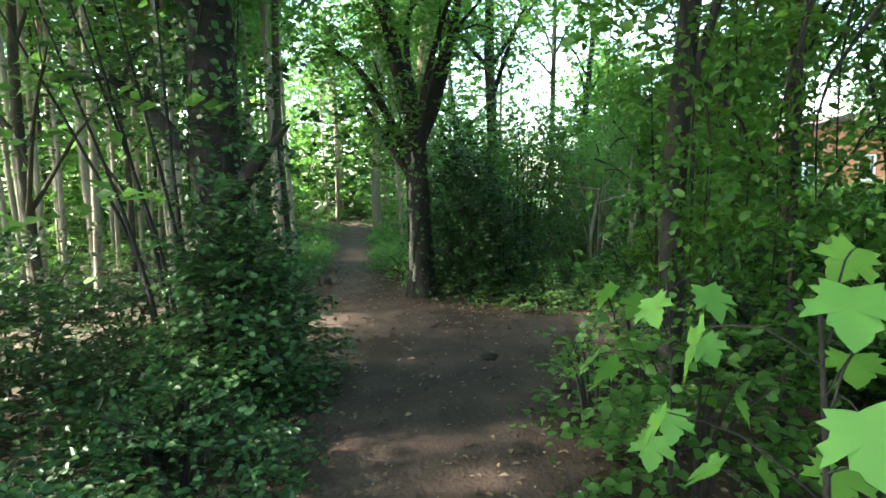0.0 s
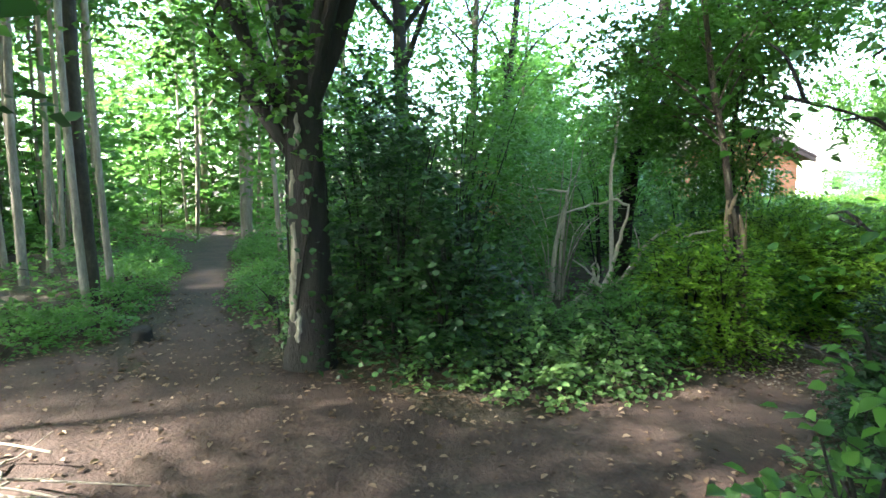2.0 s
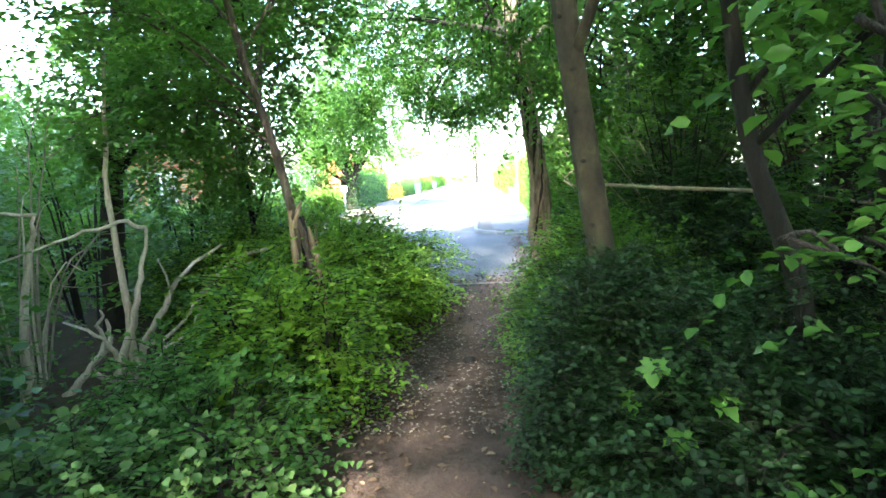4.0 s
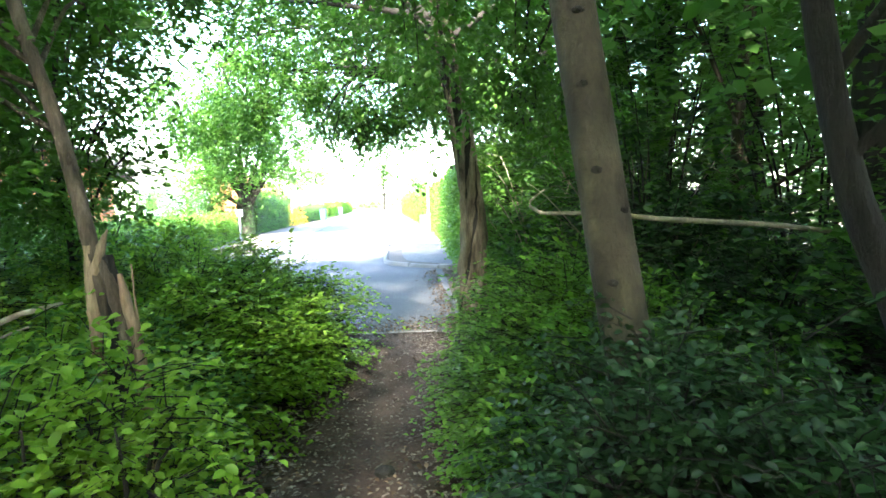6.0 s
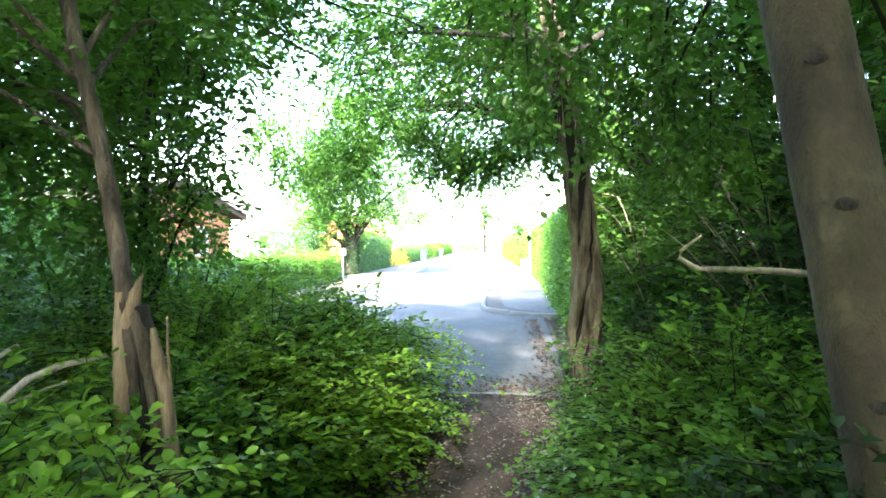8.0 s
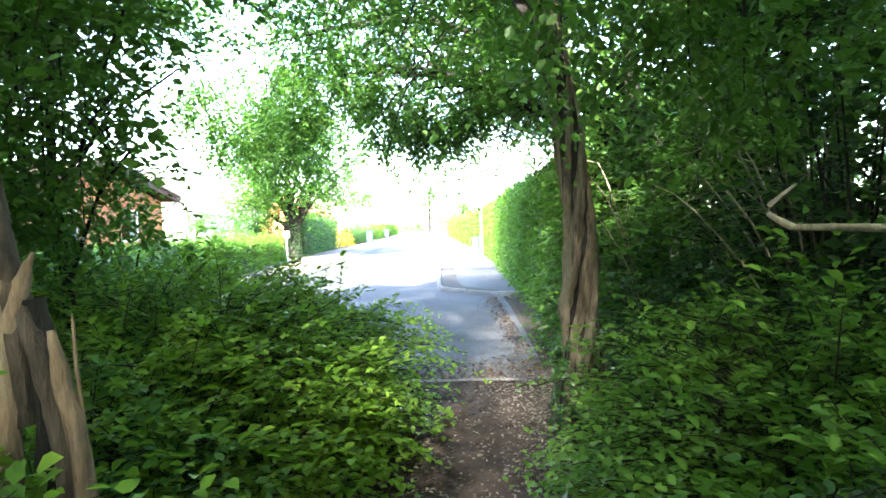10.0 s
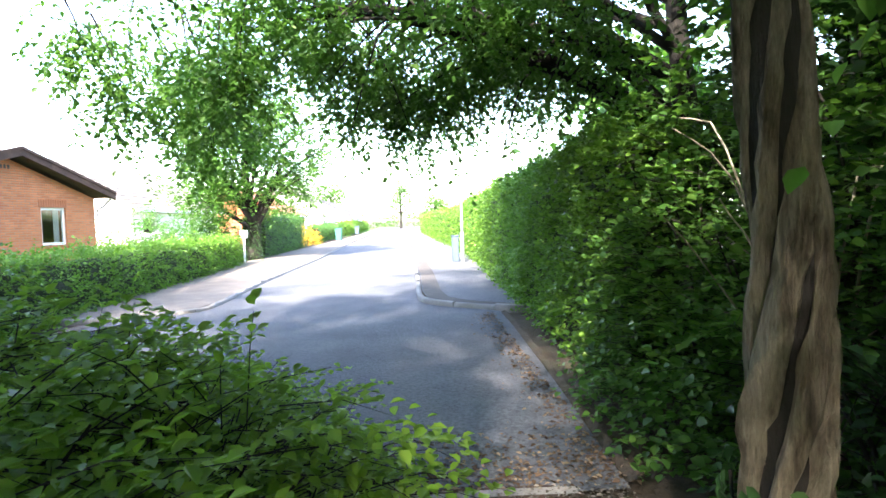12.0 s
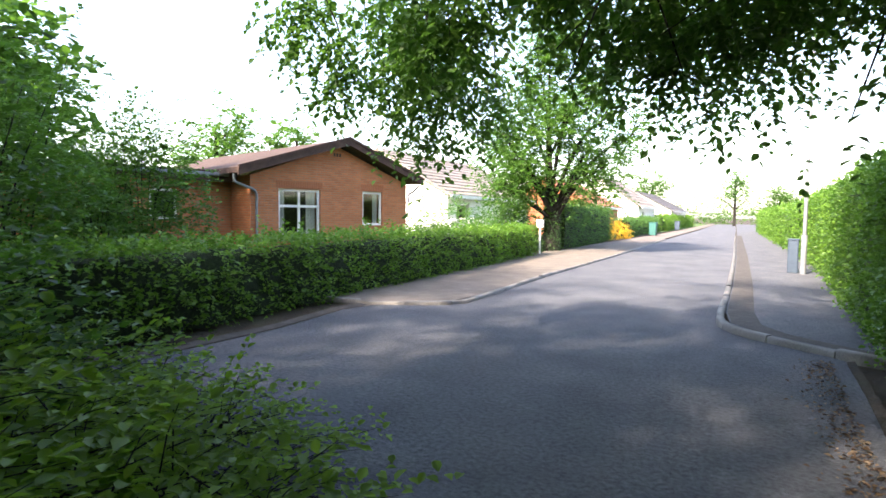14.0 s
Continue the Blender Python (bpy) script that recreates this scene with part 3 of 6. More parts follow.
# ---- hedges ----
def hedge(name, label, line, depth, height, y0, y1, dens, size, seed, leaf=LEAF_HEDGE, sidew=1, fine=True, rag=0.05, top_dens=1.0, shoots=0):
    """A clipped hedge along a line x(y); sidew +1: it lies on the +x side of the line."""
    r = np.random.default_rng(seed)
    t = thing(name, label, "hedge", (0, (y0 + y1) / 2, 0))
    off = np.array([0, (y0 + y1) / 2, 0])
    ys = np.arange(y0, y1 + 0.01, 0.35 if y1 - y0 < 30 else 0.8)
    xs = side_x(line, ys)
    k = 0.12
    prof = [(k, 0.0), (k * 0.9, height * 0.5), (k * 1.2, height - 0.16), (k + 0.12, height - 0.09), (depth - k - 0.1, height - 0.09), (depth - k, height - 0.2), (depth - k, 0.0)]
    V = np.array([[x + sidew * (a + r.normal(0, 0.02)), y - off[1], max(0, b + r.normal(0, 0.02))] for x, y in zip(xs, ys) for a, b in prof])
    P = len(prof)
    F = [[i * P + j, i * P + j + 1, (i + 1) * P + j + 1, (i + 1) * P + j] for i in range(len(ys) - 1) for j in range(P - 1)]
    e = (len(ys) - 1) * P
    F += [[0, 1, 5, 6], [1, 2, 4, 5], [e, e + 1, e + 5, e + 6], [e + 1, e + 2, e + 4, e + 5]]
    # added solid core: blocks the view through and stands in for inner shade
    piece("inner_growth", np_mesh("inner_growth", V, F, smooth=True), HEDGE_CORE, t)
    ln = y1 - y0
    nf, nt_ = int(ln * height * dens), int(ln * depth * dens * top_dens)
    y = r.uniform(y0, y1, nf)
    z = r.uniform(0.03, height, nf)
    bulge = 0.05 * np.sin(y * 2.3) * np.sin(z * 3) + 0.04 * np.sin(y * 5.1 + z * 4)
    O1 = np.stack([side_x(line, y) + sidew * (0.1 + bulge + r.normal(0, rag, nf)), y, z], 1)
    D1 = np.stack([-sidew * np.ones(nf), r.normal(0, 0.7, nf), r.normal(0.15, 0.6, nf)], 1)
    y = r.uniform(y0, y1, nt_)
    a = r.uniform(0, depth, nt_)
    O2 = np.stack([side_x(line, y) + sidew * a, y, height - 0.06 + 0.03 * np.sin(y * 3) + r.normal(0, rag, nt_)], 1)
    D2 = np.stack([r.normal(0, 0.6, nt_), r.normal(0, 0.6, nt_), np.full(nt_, 0.8)], 1)
    ne = int(depth * height * dens * 1.8)
    sets_O, sets_D = [O1, O2], [D1, D2]
    for ye, sg in ((y0, -1), (y1, 1)):
        O3 = np.stack([side_x(line, np.full(ne, ye)) + sidew * r.uniform(0, depth, ne), ye + r.normal(0, rag, ne) - sg * 0.05, r.uniform(0, height, ne)], 1)
        sets_O.append(O3)
        sets_D.append(np.stack([r.normal(0, 0.6, ne), np.full(ne, sg * 1.0), r.normal(0.1, 0.5, ne)], 1))
    if shoots:
        y = r.uniform(y0, y1, shoots)
        base = np.stack([side_x(line, y) + sidew * r.uniform(0.1, depth * 0.8, shoots), y, np.full(shoots, height - 0.05)], 1)
        up = r.uniform(0.06, 0.3, shoots)
        for f in (0.3, 0.65, 1.0):
            sets_O.append(base + UP * (up * f)[:, None])
            sets_D.append(np.stack([r.normal(0, 0.4, shoots), r.normal(0, 0.4, shoots), np.full(shoots, 1.0)], 1))
    O, D = np.vstack(sets_O) - off, np.vstack(sets_D)
    piece("foliage", np_mesh("foliage", *sprays(O, D, size * 3.0, 5, size, r, 0.15, fine, 0.36, 0.7)), leaf, t, kind="stuff")
    return t


hedge("hedge", "tall clipped green hedge beside the road end", HEDGE_R, 1.0, 2.2, 11.3, 17.4, 210, 0.066, 11, rag=0.07, shoots=70)
hedge("hedge", "tall clipped green hedge beside the pavement", HEDGE_R, 1.0, 2.2, 17.5, 30, 100, 0.075, 17, fine=False, shoots=60)
hedge("hedge", "tall hedge running on along the road", HEDGE_R, 1.0, 2.1, 30.1, 78, 32, 0.11, 12, fine=False)
hedge("hedge", "low clipped hedge in front of the brick house", HEDGE_L, 0.85, 1.05, 8.5, 28.6, 150, 0.07, 13, sidew=-1, fine=False, shoots=60)
HEDGE_FAR = [(33, -7.2), (50, -8.2), (95, -9.6), (120, -10.5)]
hedge("hedge", "shaggy garden hedge along the far pavement", HEDGE_FAR, 1.2, 2.0, 33.2, 45, 90, 0.07, 14, leaf=LEAF_PALE, sidew=-1, fine=False, rag=0.15)
hedge("hedge", "pale green garden hedge further along the road", HEDGE_FAR, 1.0, 1.3, 52, 70, 50, 0.10, 15, leaf=LEAF_PALE, sidew=-1, fine=False, rag=0.1)
hedge("hedge", "distant clipped hedge near the bend", HEDGE_FAR, 1.0, 1.5, 74, 118, 25, 0.16, 16, sidew=-1, fine=False, rag=0.1)


# ---- brick house ----
def uv_box(me):
    """Brick coordinates in metres along each face."""
    uv = me.uv_layers.new(name="UVMap")
    for p in me.polygons:
        n = p.normal
        for li in p.loop_indices:
            c = me.vertices[me.loops[li].vertex_index].co
            uv.data[li].uv = (c.x if abs(n.y) > abs(n.x) else c.y, c.z)


def wall_panel(outline, holes, thick):
    """A wall in the local x-z plane (y from 0 to thick) with rectangular holes, cut on a grid of columns."""
    bm = bmesh.new()
    xs = sorted({p[0] for p in outline} | {h[0] for h in holes} | {h[2] for h in holes})

    def top(x):
        return np.interp(x, [p[0] for p in outline], [p[1] for p in outline])
    for x0, x1 in zip(xs, xs[1:]):
        cuts = [0.0]
        for h in holes:
            if h[0] <= x0 + 1e-6 and h[2] >= x1 - 1e-6:
                cuts += [h[1], h[3]]
        cuts.append(None)
        for a, b in zip(cuts[::2], cuts[1::2]):
            z = [(a, a), (b, b)] if b is not None else [(a, a), (top(x0), top(x1))]
            vs = [bm.verts.new((x, y, zz)) for y in (0, thick) for x, zz in ((x0, z[0][0]), (x1, z[0][1]), (x1, z[1][1]), (x0, z[1][0]))]
            for f in ((0, 1, 2, 3), (7, 6, 5, 4), (0, 4, 5, 1), (1, 5, 6, 2), (2, 6, 7, 3), (3, 7, 4, 0)):
                bm.faces.new([vs[i] for i in f])
    bmesh.ops.remove_doubles(bm, verts=bm.verts, dist=0.0005)
    bm.normal_update()
    return bm


def window(parent, x0, z0, x1, z1, bars, y=0.06, sill=True, curtain=True):
    w = new("window")
    w.parent = parent
    tagged(w, "white-framed window with dark glass")
    f = 0.07
    for a in ((x0, z0, x1, z0 + f), (x0, z1 - f, x1, z1), (x0, z0 + f, x0 + f, z1 - f), (x1 - f, z0 + f, x1, z1 - f)):
        part("window_frame", box(a[0], y, a[1], a[2], y + 0.07, a[3], 0.006), PAINT_WHITE, w)
    for a in bars:
        part("glazing_bar", box(a[0], y + 0.008, a[1], a[2], y + 0.062, a[3], 0.005), PAINT_WHITE, w)
    g = part("pane", box(x0 + f, y + 0.03, z0 + f, x1 - f, y + 0.038, z1 - f), GLASS, w)
    g.visible_shadow = False
    if curtain:
        for cx0, cx1 in ((x0 + f, x0 + f + 0.16 * (x1 - x0)), (x1 - f - 0.22 * (x1 - x0), x1 - f)):
            n = 14
            V = np.array([[cx0 + (cx1 - cx0) * i / n, y + 0.16 + 0.02 * math.sin(i * 2.2), zz] for zz in (z0 + f, z1 - f) for i in range(n + 1)])
            F = np.array([[i, i + 1, n + 2 + i, n + 1 + i] for i in range(n)])
            piece("curtain", np_mesh("curtain", V, F, True), CURTAIN, w, "pale hanging curtain")
    if sill:
        part("window_sill", box(x0 - 0.05, -0.05, z0 - 0.07, x1 + 0.05, y + 0.05, z0 - 0.002, 0.008), BRICK_PIECE, w, "sloping brick sill")
    return w


def soldiers(parent, x0, x1, z):
    n = int((x1 - x0) / 0.072)
    me = None
    for i in range(n):
        b = part("brick", box(0, -0.012, 0, 0.06, 0.05, 0.2, 0.004), BRICK_PIECE, parent) if me is None else piece("brick", me, None, parent)
        me = b.data
        b.location = (x0 + i * (x1 - x0) / n, 0, z)


def brick_house():
    """Origin at the left eave tip; x along the gable wall, y into the house."""
    rz = math.degrees(math.atan2(6.3, 1.7))
    t = thing("house", "low orange brick house with a shallow brown gable roof", "house", (-11.7, 18.6, 0), rz=rz)
    W0, W1, AP, EV = 0.55, 6.1, 3.48, 2.5
    outline = [(W0, EV), (AP - 0.15, 3.5), (W1, EV)]
    w = part("wall", wall_panel(outline, [(1.38, 0.72, 2.74, 2.18), (4.28, 1.14, 5.08, 2.2)], 0.3), BRICK, t, "orange brick gable wall")
    uv_box(w.data)
    for a in ((W1 - 0.3, 0.3, W1, 9.0), (W0, 0.3, W0 + 0.3, 9.0)):
        s = part("wall", box(a[0], a[1], 0, a[2], a[3], EV), BRICK, t)
        uv_box(s.data)
    # added backing and floor, the room's dimness is in their colour
    part("wall", box(W0, 2.2, 0, W1, 2.3, 2.4), DARK_IN, t, "dark backing wall painted as the unlit room behind the windows")
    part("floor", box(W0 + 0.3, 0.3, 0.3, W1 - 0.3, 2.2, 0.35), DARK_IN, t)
    # set-back wing
    wing = part("wall", wall_panel([(-7.0, 2.35), (W0, 2.35)], [(-1.6, 1.3, -0.9, 2.1)], 0.3), BRICK, t, "brick wall of the set-back wing")
    wing.location = (0, 1.1, 0)
    uv_box(wing.data)
    g = window(t, -1.6, 1.3, -0.9, 2.1, [], y=1.16, sill=False, curtain=False)
    # dark backing stands in for the unlit wing room
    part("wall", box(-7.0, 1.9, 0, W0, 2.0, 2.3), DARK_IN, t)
    bm = box(-7.2, 0.75, 2.33, W0 + 0.1, 5.0, 2.62, 0.01)
    part("roof", bm, ROOF_BROWN, t, "flat brown roof edge of the wing")
    # gable roof slabs with thickness
    for sx, ex in ((AP, 0.02), (AP, 6.52)):
        dz = 3.72 - 2.66
        bm = bmesh.new()
        vs = []
        for y in (-0.4, 9.4):
            for x, z in ((sx, 3.72), (ex, 2.66), (ex, 2.52), (sx, 3.58)):
                vs.append(bm.verts.new((x, y, z)))
        for f in ((0, 1, 2, 3), (7, 6, 5, 4), (0, 4, 5, 1), (1, 5, 6, 2), (2, 6, 7, 3), (3, 7, 4, 0)):
            bm.faces.new([vs[i] for i in f])
        bmesh.ops.recalc_face_normals(bm, faces=bm.faces)
        roof = part("roof", bm, ROOF_BROWN, t)
        # barge board with a stepped lower edge
        for k, (lo, hi, yy) in enumerate(((0.2, 0.03, -0.43), (0.03, -0.05, -0.46))):
            bm = bmesh.new()
            vs = [bm.verts.new((x, y, z)) for y in (yy, yy + 0.06) for x, z in ((sx, 3.72 - hi), (ex, 2.66 - hi), (ex, 2.66 - lo), (sx, 3.72 - lo))]
            for f in ((0, 1, 2, 3), (7, 6, 5, 4), (0, 4, 5, 1), (1, 5, 6, 2), (2, 6, 7, 3), (3, 7, 4, 0)):
                bm.faces.new([vs[i] for i in f])
            bmesh.ops.recalc_face_normals(bm, faces=bm.faces)
            part("barge_board", bm, ROOF_BROWN, roof)
    window(t, 1.38, 0.72, 2.74, 2.18, [(2.03, 0.79, 2.1, 2.11), (1.45, 1.66, 2.67, 1.73)])
    window(t, 4.28, 1.14, 5.08, 2.2, [])
    soldiers(t, 1.32, 2.82, 2.2)
    soldiers(t, 4.22, 5.14, 2.22)
    # vent slots are dark blocks, their inner shade put in as colour
    for x, z in ((3.2, 3.2), (3.3, 3.2), (3.4, 3.2)):
        part("vent_slot", box(x, -0.004, z, x + 0.06, 0.05, z + 0.1), DARK_IN, t)
    # rainwater pipe from the wing gutter down the corner
    q = curve_pts([(0.05, -0.1, 2.5), (0.08, -0.12, 2.3), (0.35, -0.1, 2.2), (0.68, -0.06, 2.05), (0.7, -0.06, 1.6), (0.7, -0.06, 0.05)], 40)
    piece("downpipe", np_mesh("downpipe", *tube(q, [0.035, 0.035], 8), smooth=True), METAL_GREY, t, "grey metal downpipe")
    q = curve_pts([(6.45, -0.3, 2.5), (6.3, -0.12, 2.25), (6.16, -0.06, 2.15), (6.16, -0.06, 1.9)], 16)
    piece("downpipe", np_mesh("downpipe", *tube(q, [0.035, 0.035], 8), smooth=True), METAL_GREY, t, "grey metal downpipe")
    part("gutter", box(-7.2, 0.66, 2.46, 0.3, 0.76, 2.56, 0.02), METAL_GREY, t)
    return t


brick_house()


def gable_house(label, at, rz, L, D, ev, ridge, wall, roof, windows=(), rows=0, over=0.4, chimney=False):
    """Origin at the road-side corner: x along the long front, y into the house; ridge along x."""
    t = thing("house", label, "house", at, rz=rz)
    w = part("wall", wall_panel([(0, ev), (L, ev)], [(a, b, c, d) for a, b, c, d in windows], 0.25), wall, t)
    part("wall", box(0, D - 0.25, 0, L, D, ev), wall, t)
    for x in (0, L - 0.25):
        bm = bmesh.new()
        vs = [bm.verts.new((xx, y, z)) for xx in (x, x + 0.25) for y, z in ((0.25, 0), (D - 0.25, 0), (D - 0.25, ev), (D / 2, ridge - 0.12), (0.25, ev))]
        for f in ((0, 1, 2, 3, 4), (9, 8, 7, 6, 5), (0, 5, 6, 1), (1, 6, 7, 2), (2, 7, 8, 3), (3, 8, 9, 4), (4, 9, 5, 0)):
            bm.faces.new([vs[i] for i in f])
        bmesh.ops.recalc_face_normals(bm, faces=bm.faces)
        part("wall", bm, wall, t)
    for a, b, c, d in windows:
        window(t, a, b, c, d, [], sill=False, curtain=False)
    # dark backing wall stands in for the unlit rooms
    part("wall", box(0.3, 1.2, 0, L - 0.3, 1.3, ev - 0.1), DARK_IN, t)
    slope = (ridge - ev) / (D / 2)
    for sg in (0, 1):
        n = max(rows, 1)
        for i in range(n):
            bm = bmesh.new()
            u0, u1 = i / n, (i + 1) / n
            ya, yb = -over + (D / 2 + over) * u0, -over + (D / 2 + over) * (u1 + (0.12 / n if rows else 0))
            za, zb = ev - over * slope + (ridge - ev + over * slope) * u0 + (0.06 if rows else 0.03), ev - over * slope + (ridge - ev + over * slope) * u1
            if sg:
                ya, yb = D - ya, D - yb
            vs = [bm.verts.new((x, y, z)) for x in (-over, L + over) for y, z in ((ya, za), (yb, zb + 0.03), (yb, zb - 0.06), (ya, za - 0.09))]
            for f in ((0, 1, 2, 3), (7, 6, 5, 4), (0, 4, 5, 1), (1, 5, 6, 2), (2, 6, 7, 3), (3, 7, 4, 0)):
                bm.faces.new([vs[k] for k in f])
            bmesh.ops.recalc_face_normals(bm, faces=bm.faces)
            part("tile_course" if rows else "roof", bm, roof, t)
    part("fascia", box(-over, -over - 0.04, ev - over * slope - 0.16, L + over, -over, ev - over * slope + 0.02), PAINT_WHITE, t)
    if chimney:
        part("chimney", box(L * 0.6, D / 2 - 0.3, ridge - 0.3, L * 0.6 + 0.6, D / 2 + 0.3, ridge + 0.7, 0.02), BRICK_PIECE, t)
    return t


gable_house("white bungalow under a long grey tiled roof", (-13.2, 33.0, 0), 90, 11, 8, 2.7, 4.9, PAINT_WHITE, ROOF_GREY, [(1.0, 0.9, 2.4, 2.1), (6.5, 0.3, 7.5, 2.2)], rows=12)
gable_house("red tiled house beyond the roadside tree", (-11.0, 52.0, 0), 90, 9, 8, 2.5, 4.6, BRICK_PIECE, ROOF_RED, [(1.5, 0.9, 3.0, 2.1)], rows=9)
gable_house("pale house with a grey roof further on", (-10.5, 68.0, 0), 90, 10, 8, 2.8, 5.6, PAINT_WHITE, ROOF_GREY, [(2, 0.9, 3.4, 2.1)], rows=8)
gable_house("dark-roofed bungalow near the bend", (-10.0, 88.0, 0), 90, 16, 9, 2.6, 5.0, PAINT_WHITE, ROOF_DARK, [(2, 0.9, 3.6, 2.1)], rows=7)


# ---- woodland trees ----
cr = np.random.default_rng(29)
# clumps added high over the path to shade the near road
ROAD_SHADE_CLUMPS = [((cr.uniform(-4.6, -1.7), cr.uniform(-0.8, 3.2), cr.uniform(4.9, 6.6)), cr.uniform(0.28, 0.5), 50) for i in range(28)]
SCREEN_CLUMPS = [((cr.uniform(0.4, 1.1), cr.uniform(0.2, 1.2), cr.uniform(1.7, 2.9)), cr.uniform(0.14, 0.24), 24) for i in range(6)]
SCREEN_CLUMPS += [((cr.uniform(0.0, 1.3), cr.uniform(0.5, 1.9), cr.uniform(2.7, 3.7)), cr.uniform(0.18, 0.3), 40) for i in range(14)]
# clumps added overhead to keep sun off the smooth trunk and right bushes
TRUNK_SHADE_CLUMPS = [((cr.uniform(-1.4, 0.9), cr.uniform(-1.4, 3.0), cr.uniform(5.0, 6.4)), cr.uniform(0.28, 0.45), 55) for i in range(34)]
# these fill the upper canopy and are added to shade the right thicket
SIDE_CLUMPS = [((cr.uniform(-0.9, 1.2), cr.uniform(-2.2, 0.8), cr.uniform(3.3, 5.2)), cr.uniform(0.2, 0.35), 50) for i in range(22)]
tree("forked_tree", "dark forked tree with pale patches on its trunk beside the path", (-2.26, 2.1, 0), [(0, 0, -0.05), (0.02, 0.02, 0.5), (0.0, 0.0, 1.3), (-0.06, -0.02, 2.4), (-0.3, -0.25, 3.6), (-0.7, -0.5, 6.0)],
     [0.23, 0.165, 0.15, 0.135, 0.09, 0.04], [(0.5, (-1.4, -1.2, 3.6), 60), (0.55, (0.9, 0.7, 3.9), 45), (0.62, (-0.9, 0.6, 4.6), 90), (0.7, (0.4, -1.2, 4.6), 70), (0.8, (-1.6, -0.9, 6.0), 90), (0.85, (0.7, 0.9, 6.4), 110), (0.95, (-0.6, -0.3, 7.2), 110), (0.45, (-0.9, -0.6, 2.9), 50)],
     BARK_DARK, LEAF_WOOD, 0.075, 0.4, 9, 14, 0.1, seed=21, stems=[([(0.0, 0.02, 2.1), (0.12, 0.25, 2.7), (0.22, 0.5, 3.7), (0.4, 0.8, 5.5)], [0.11, 0.09, 0.06, 0.03]), ([(0.03, 0.05, 2.3), (0.2, 0.1, 2.9), (0.6, 0.2, 3.6), (1.2, 0.3, 4.1)], [0.06, 0.05, 0.03, 0.015])])
tree("dark_tree", "dark ivy-clad trunk close beside the path", (0.58, -0.36, 0), [(0, 0, -0.05), (0.0, 0.0, 1.0), (0.03, 0.0, 2.2), (0.1, 0.05, 3.6), (0.2, 0.1, 6.5)], [0.25, 0.19, 0.17, 0.15, 0.06],
     [(0.35, (0.7, 0.5, 2.0), 14), (0.4, (-0.8, -0.9, 2.6), 40), (0.6, (0.9, -0.9, 3.6), 40), (0.75, (-1.3, 0.3, 4.6), 80), (0.85, (0.9, 1.1, 5.4), 90), (0.95, (-0.5, -1.0, 6.6), 90), (0.3, (-0.7, 0.3, 1.7), 40)],
     BARK_DARK, LEAF_DARK, 0.08, 0.38, 9, 12, 0.1, seed=22, fine=False, clumps=TRUNK_SHADE_CLUMPS, stems=[([(-0.1 - 0.06 * i, -0.2 - 0.07 * i, -0.05), (-0.15 - 0.09 * i, -0.3 - 0.1 * i + 0.06 * (i % 2), 1.2), (-0.1 - 0.1 * i, -0.35 - 0.2 * i - 0.15 * (i % 3), 3.4)], [0.022, 0.016, 0.006]) for i in range(6)])
tree("slender_tree", "slender grey trunk among young saplings", (2.71, 2.04, 0), [(0, 0, -0.05), (0.03, 0.0, 0.7), (-0.03, 0.05, 1.5), (0.04, 0.06, 2.4), (0.2, 0.14, 4.0), (0.3, 0.2, 7.0)], [0.09, 0.07, 0.064, 0.056, 0.045, 0.02],
     [(0.5, (0.9, 0.5, 3.4), 60), (0.6, (-0.8, 0.8, 3.6), 60), (0.7, (0.9, -0.8, 4.5), 70), (0.85, (-0.9, -0.2, 5.6), 90), (0.95, (0.4, 0.6, 7.0), 90)], BARK_DARK, LEAF_WOOD, 0.075, 0.4, 9, 10, 0.06, seed=23)
tree("smooth_barked_tree", "leaning smooth grey-brown trunk with dark knots", (1.18, 4.82, 0), [(0, 0, -0.05), (-0.06, 0.05, 0.7), (-0.16, 0.18, 1.6), (-0.27, 0.3, 2.6), (-0.4, 0.45, 4.2), (-0.5, 0.6, 7.0)], [0.105, 0.083, 0.078, 0.073, 0.062, 0.03],
     [(0.55, (0.9, -0.9, 4.0), 80), (0.6, (-1.3, 0.9, 4.0), 90), (0.65, (0.9, 1.1, 4.4), 100), (0.75, (-1.5, -0.8, 5.2), 110), (0.85, (0.8, 0.2, 6.2), 110), (0.95, (-0.9, 1.2, 7.0), 120)],
     BARK_GREY, LEAF_WOOD, 0.09, 0.42, 9, 16, 0.025, seed=24, fine=False, clumps=ROAD_SHADE_CLUMPS)
tree("leaning_tree", "thin leaning dark tree in the undergrowth", (2.25, 5.0, 0), [(0, 0, -0.05), (-0.05, 0.0, 0.8), (-0.28, 0.1, 1.6), (-0.4, 0.2, 2.6), (-0.5, 0.4, 4.5)], [0.075, 0.06, 0.055, 0.045, 0.02],
     [(0.6, (0.6, 0.3, 2.8), 60), (0.75, (-0.9, 0.9, 3.6), 60), (0.9, (0.3, 0.9, 4.6), 80), (0.5, (0.7, -0.5, 2.4), 50)], BARK_DARK, LEAF_WOOD, 0.062, 0.4, 11, 9, 0.07, seed=25, fine=False, clumps=SIDE_CLUMPS)

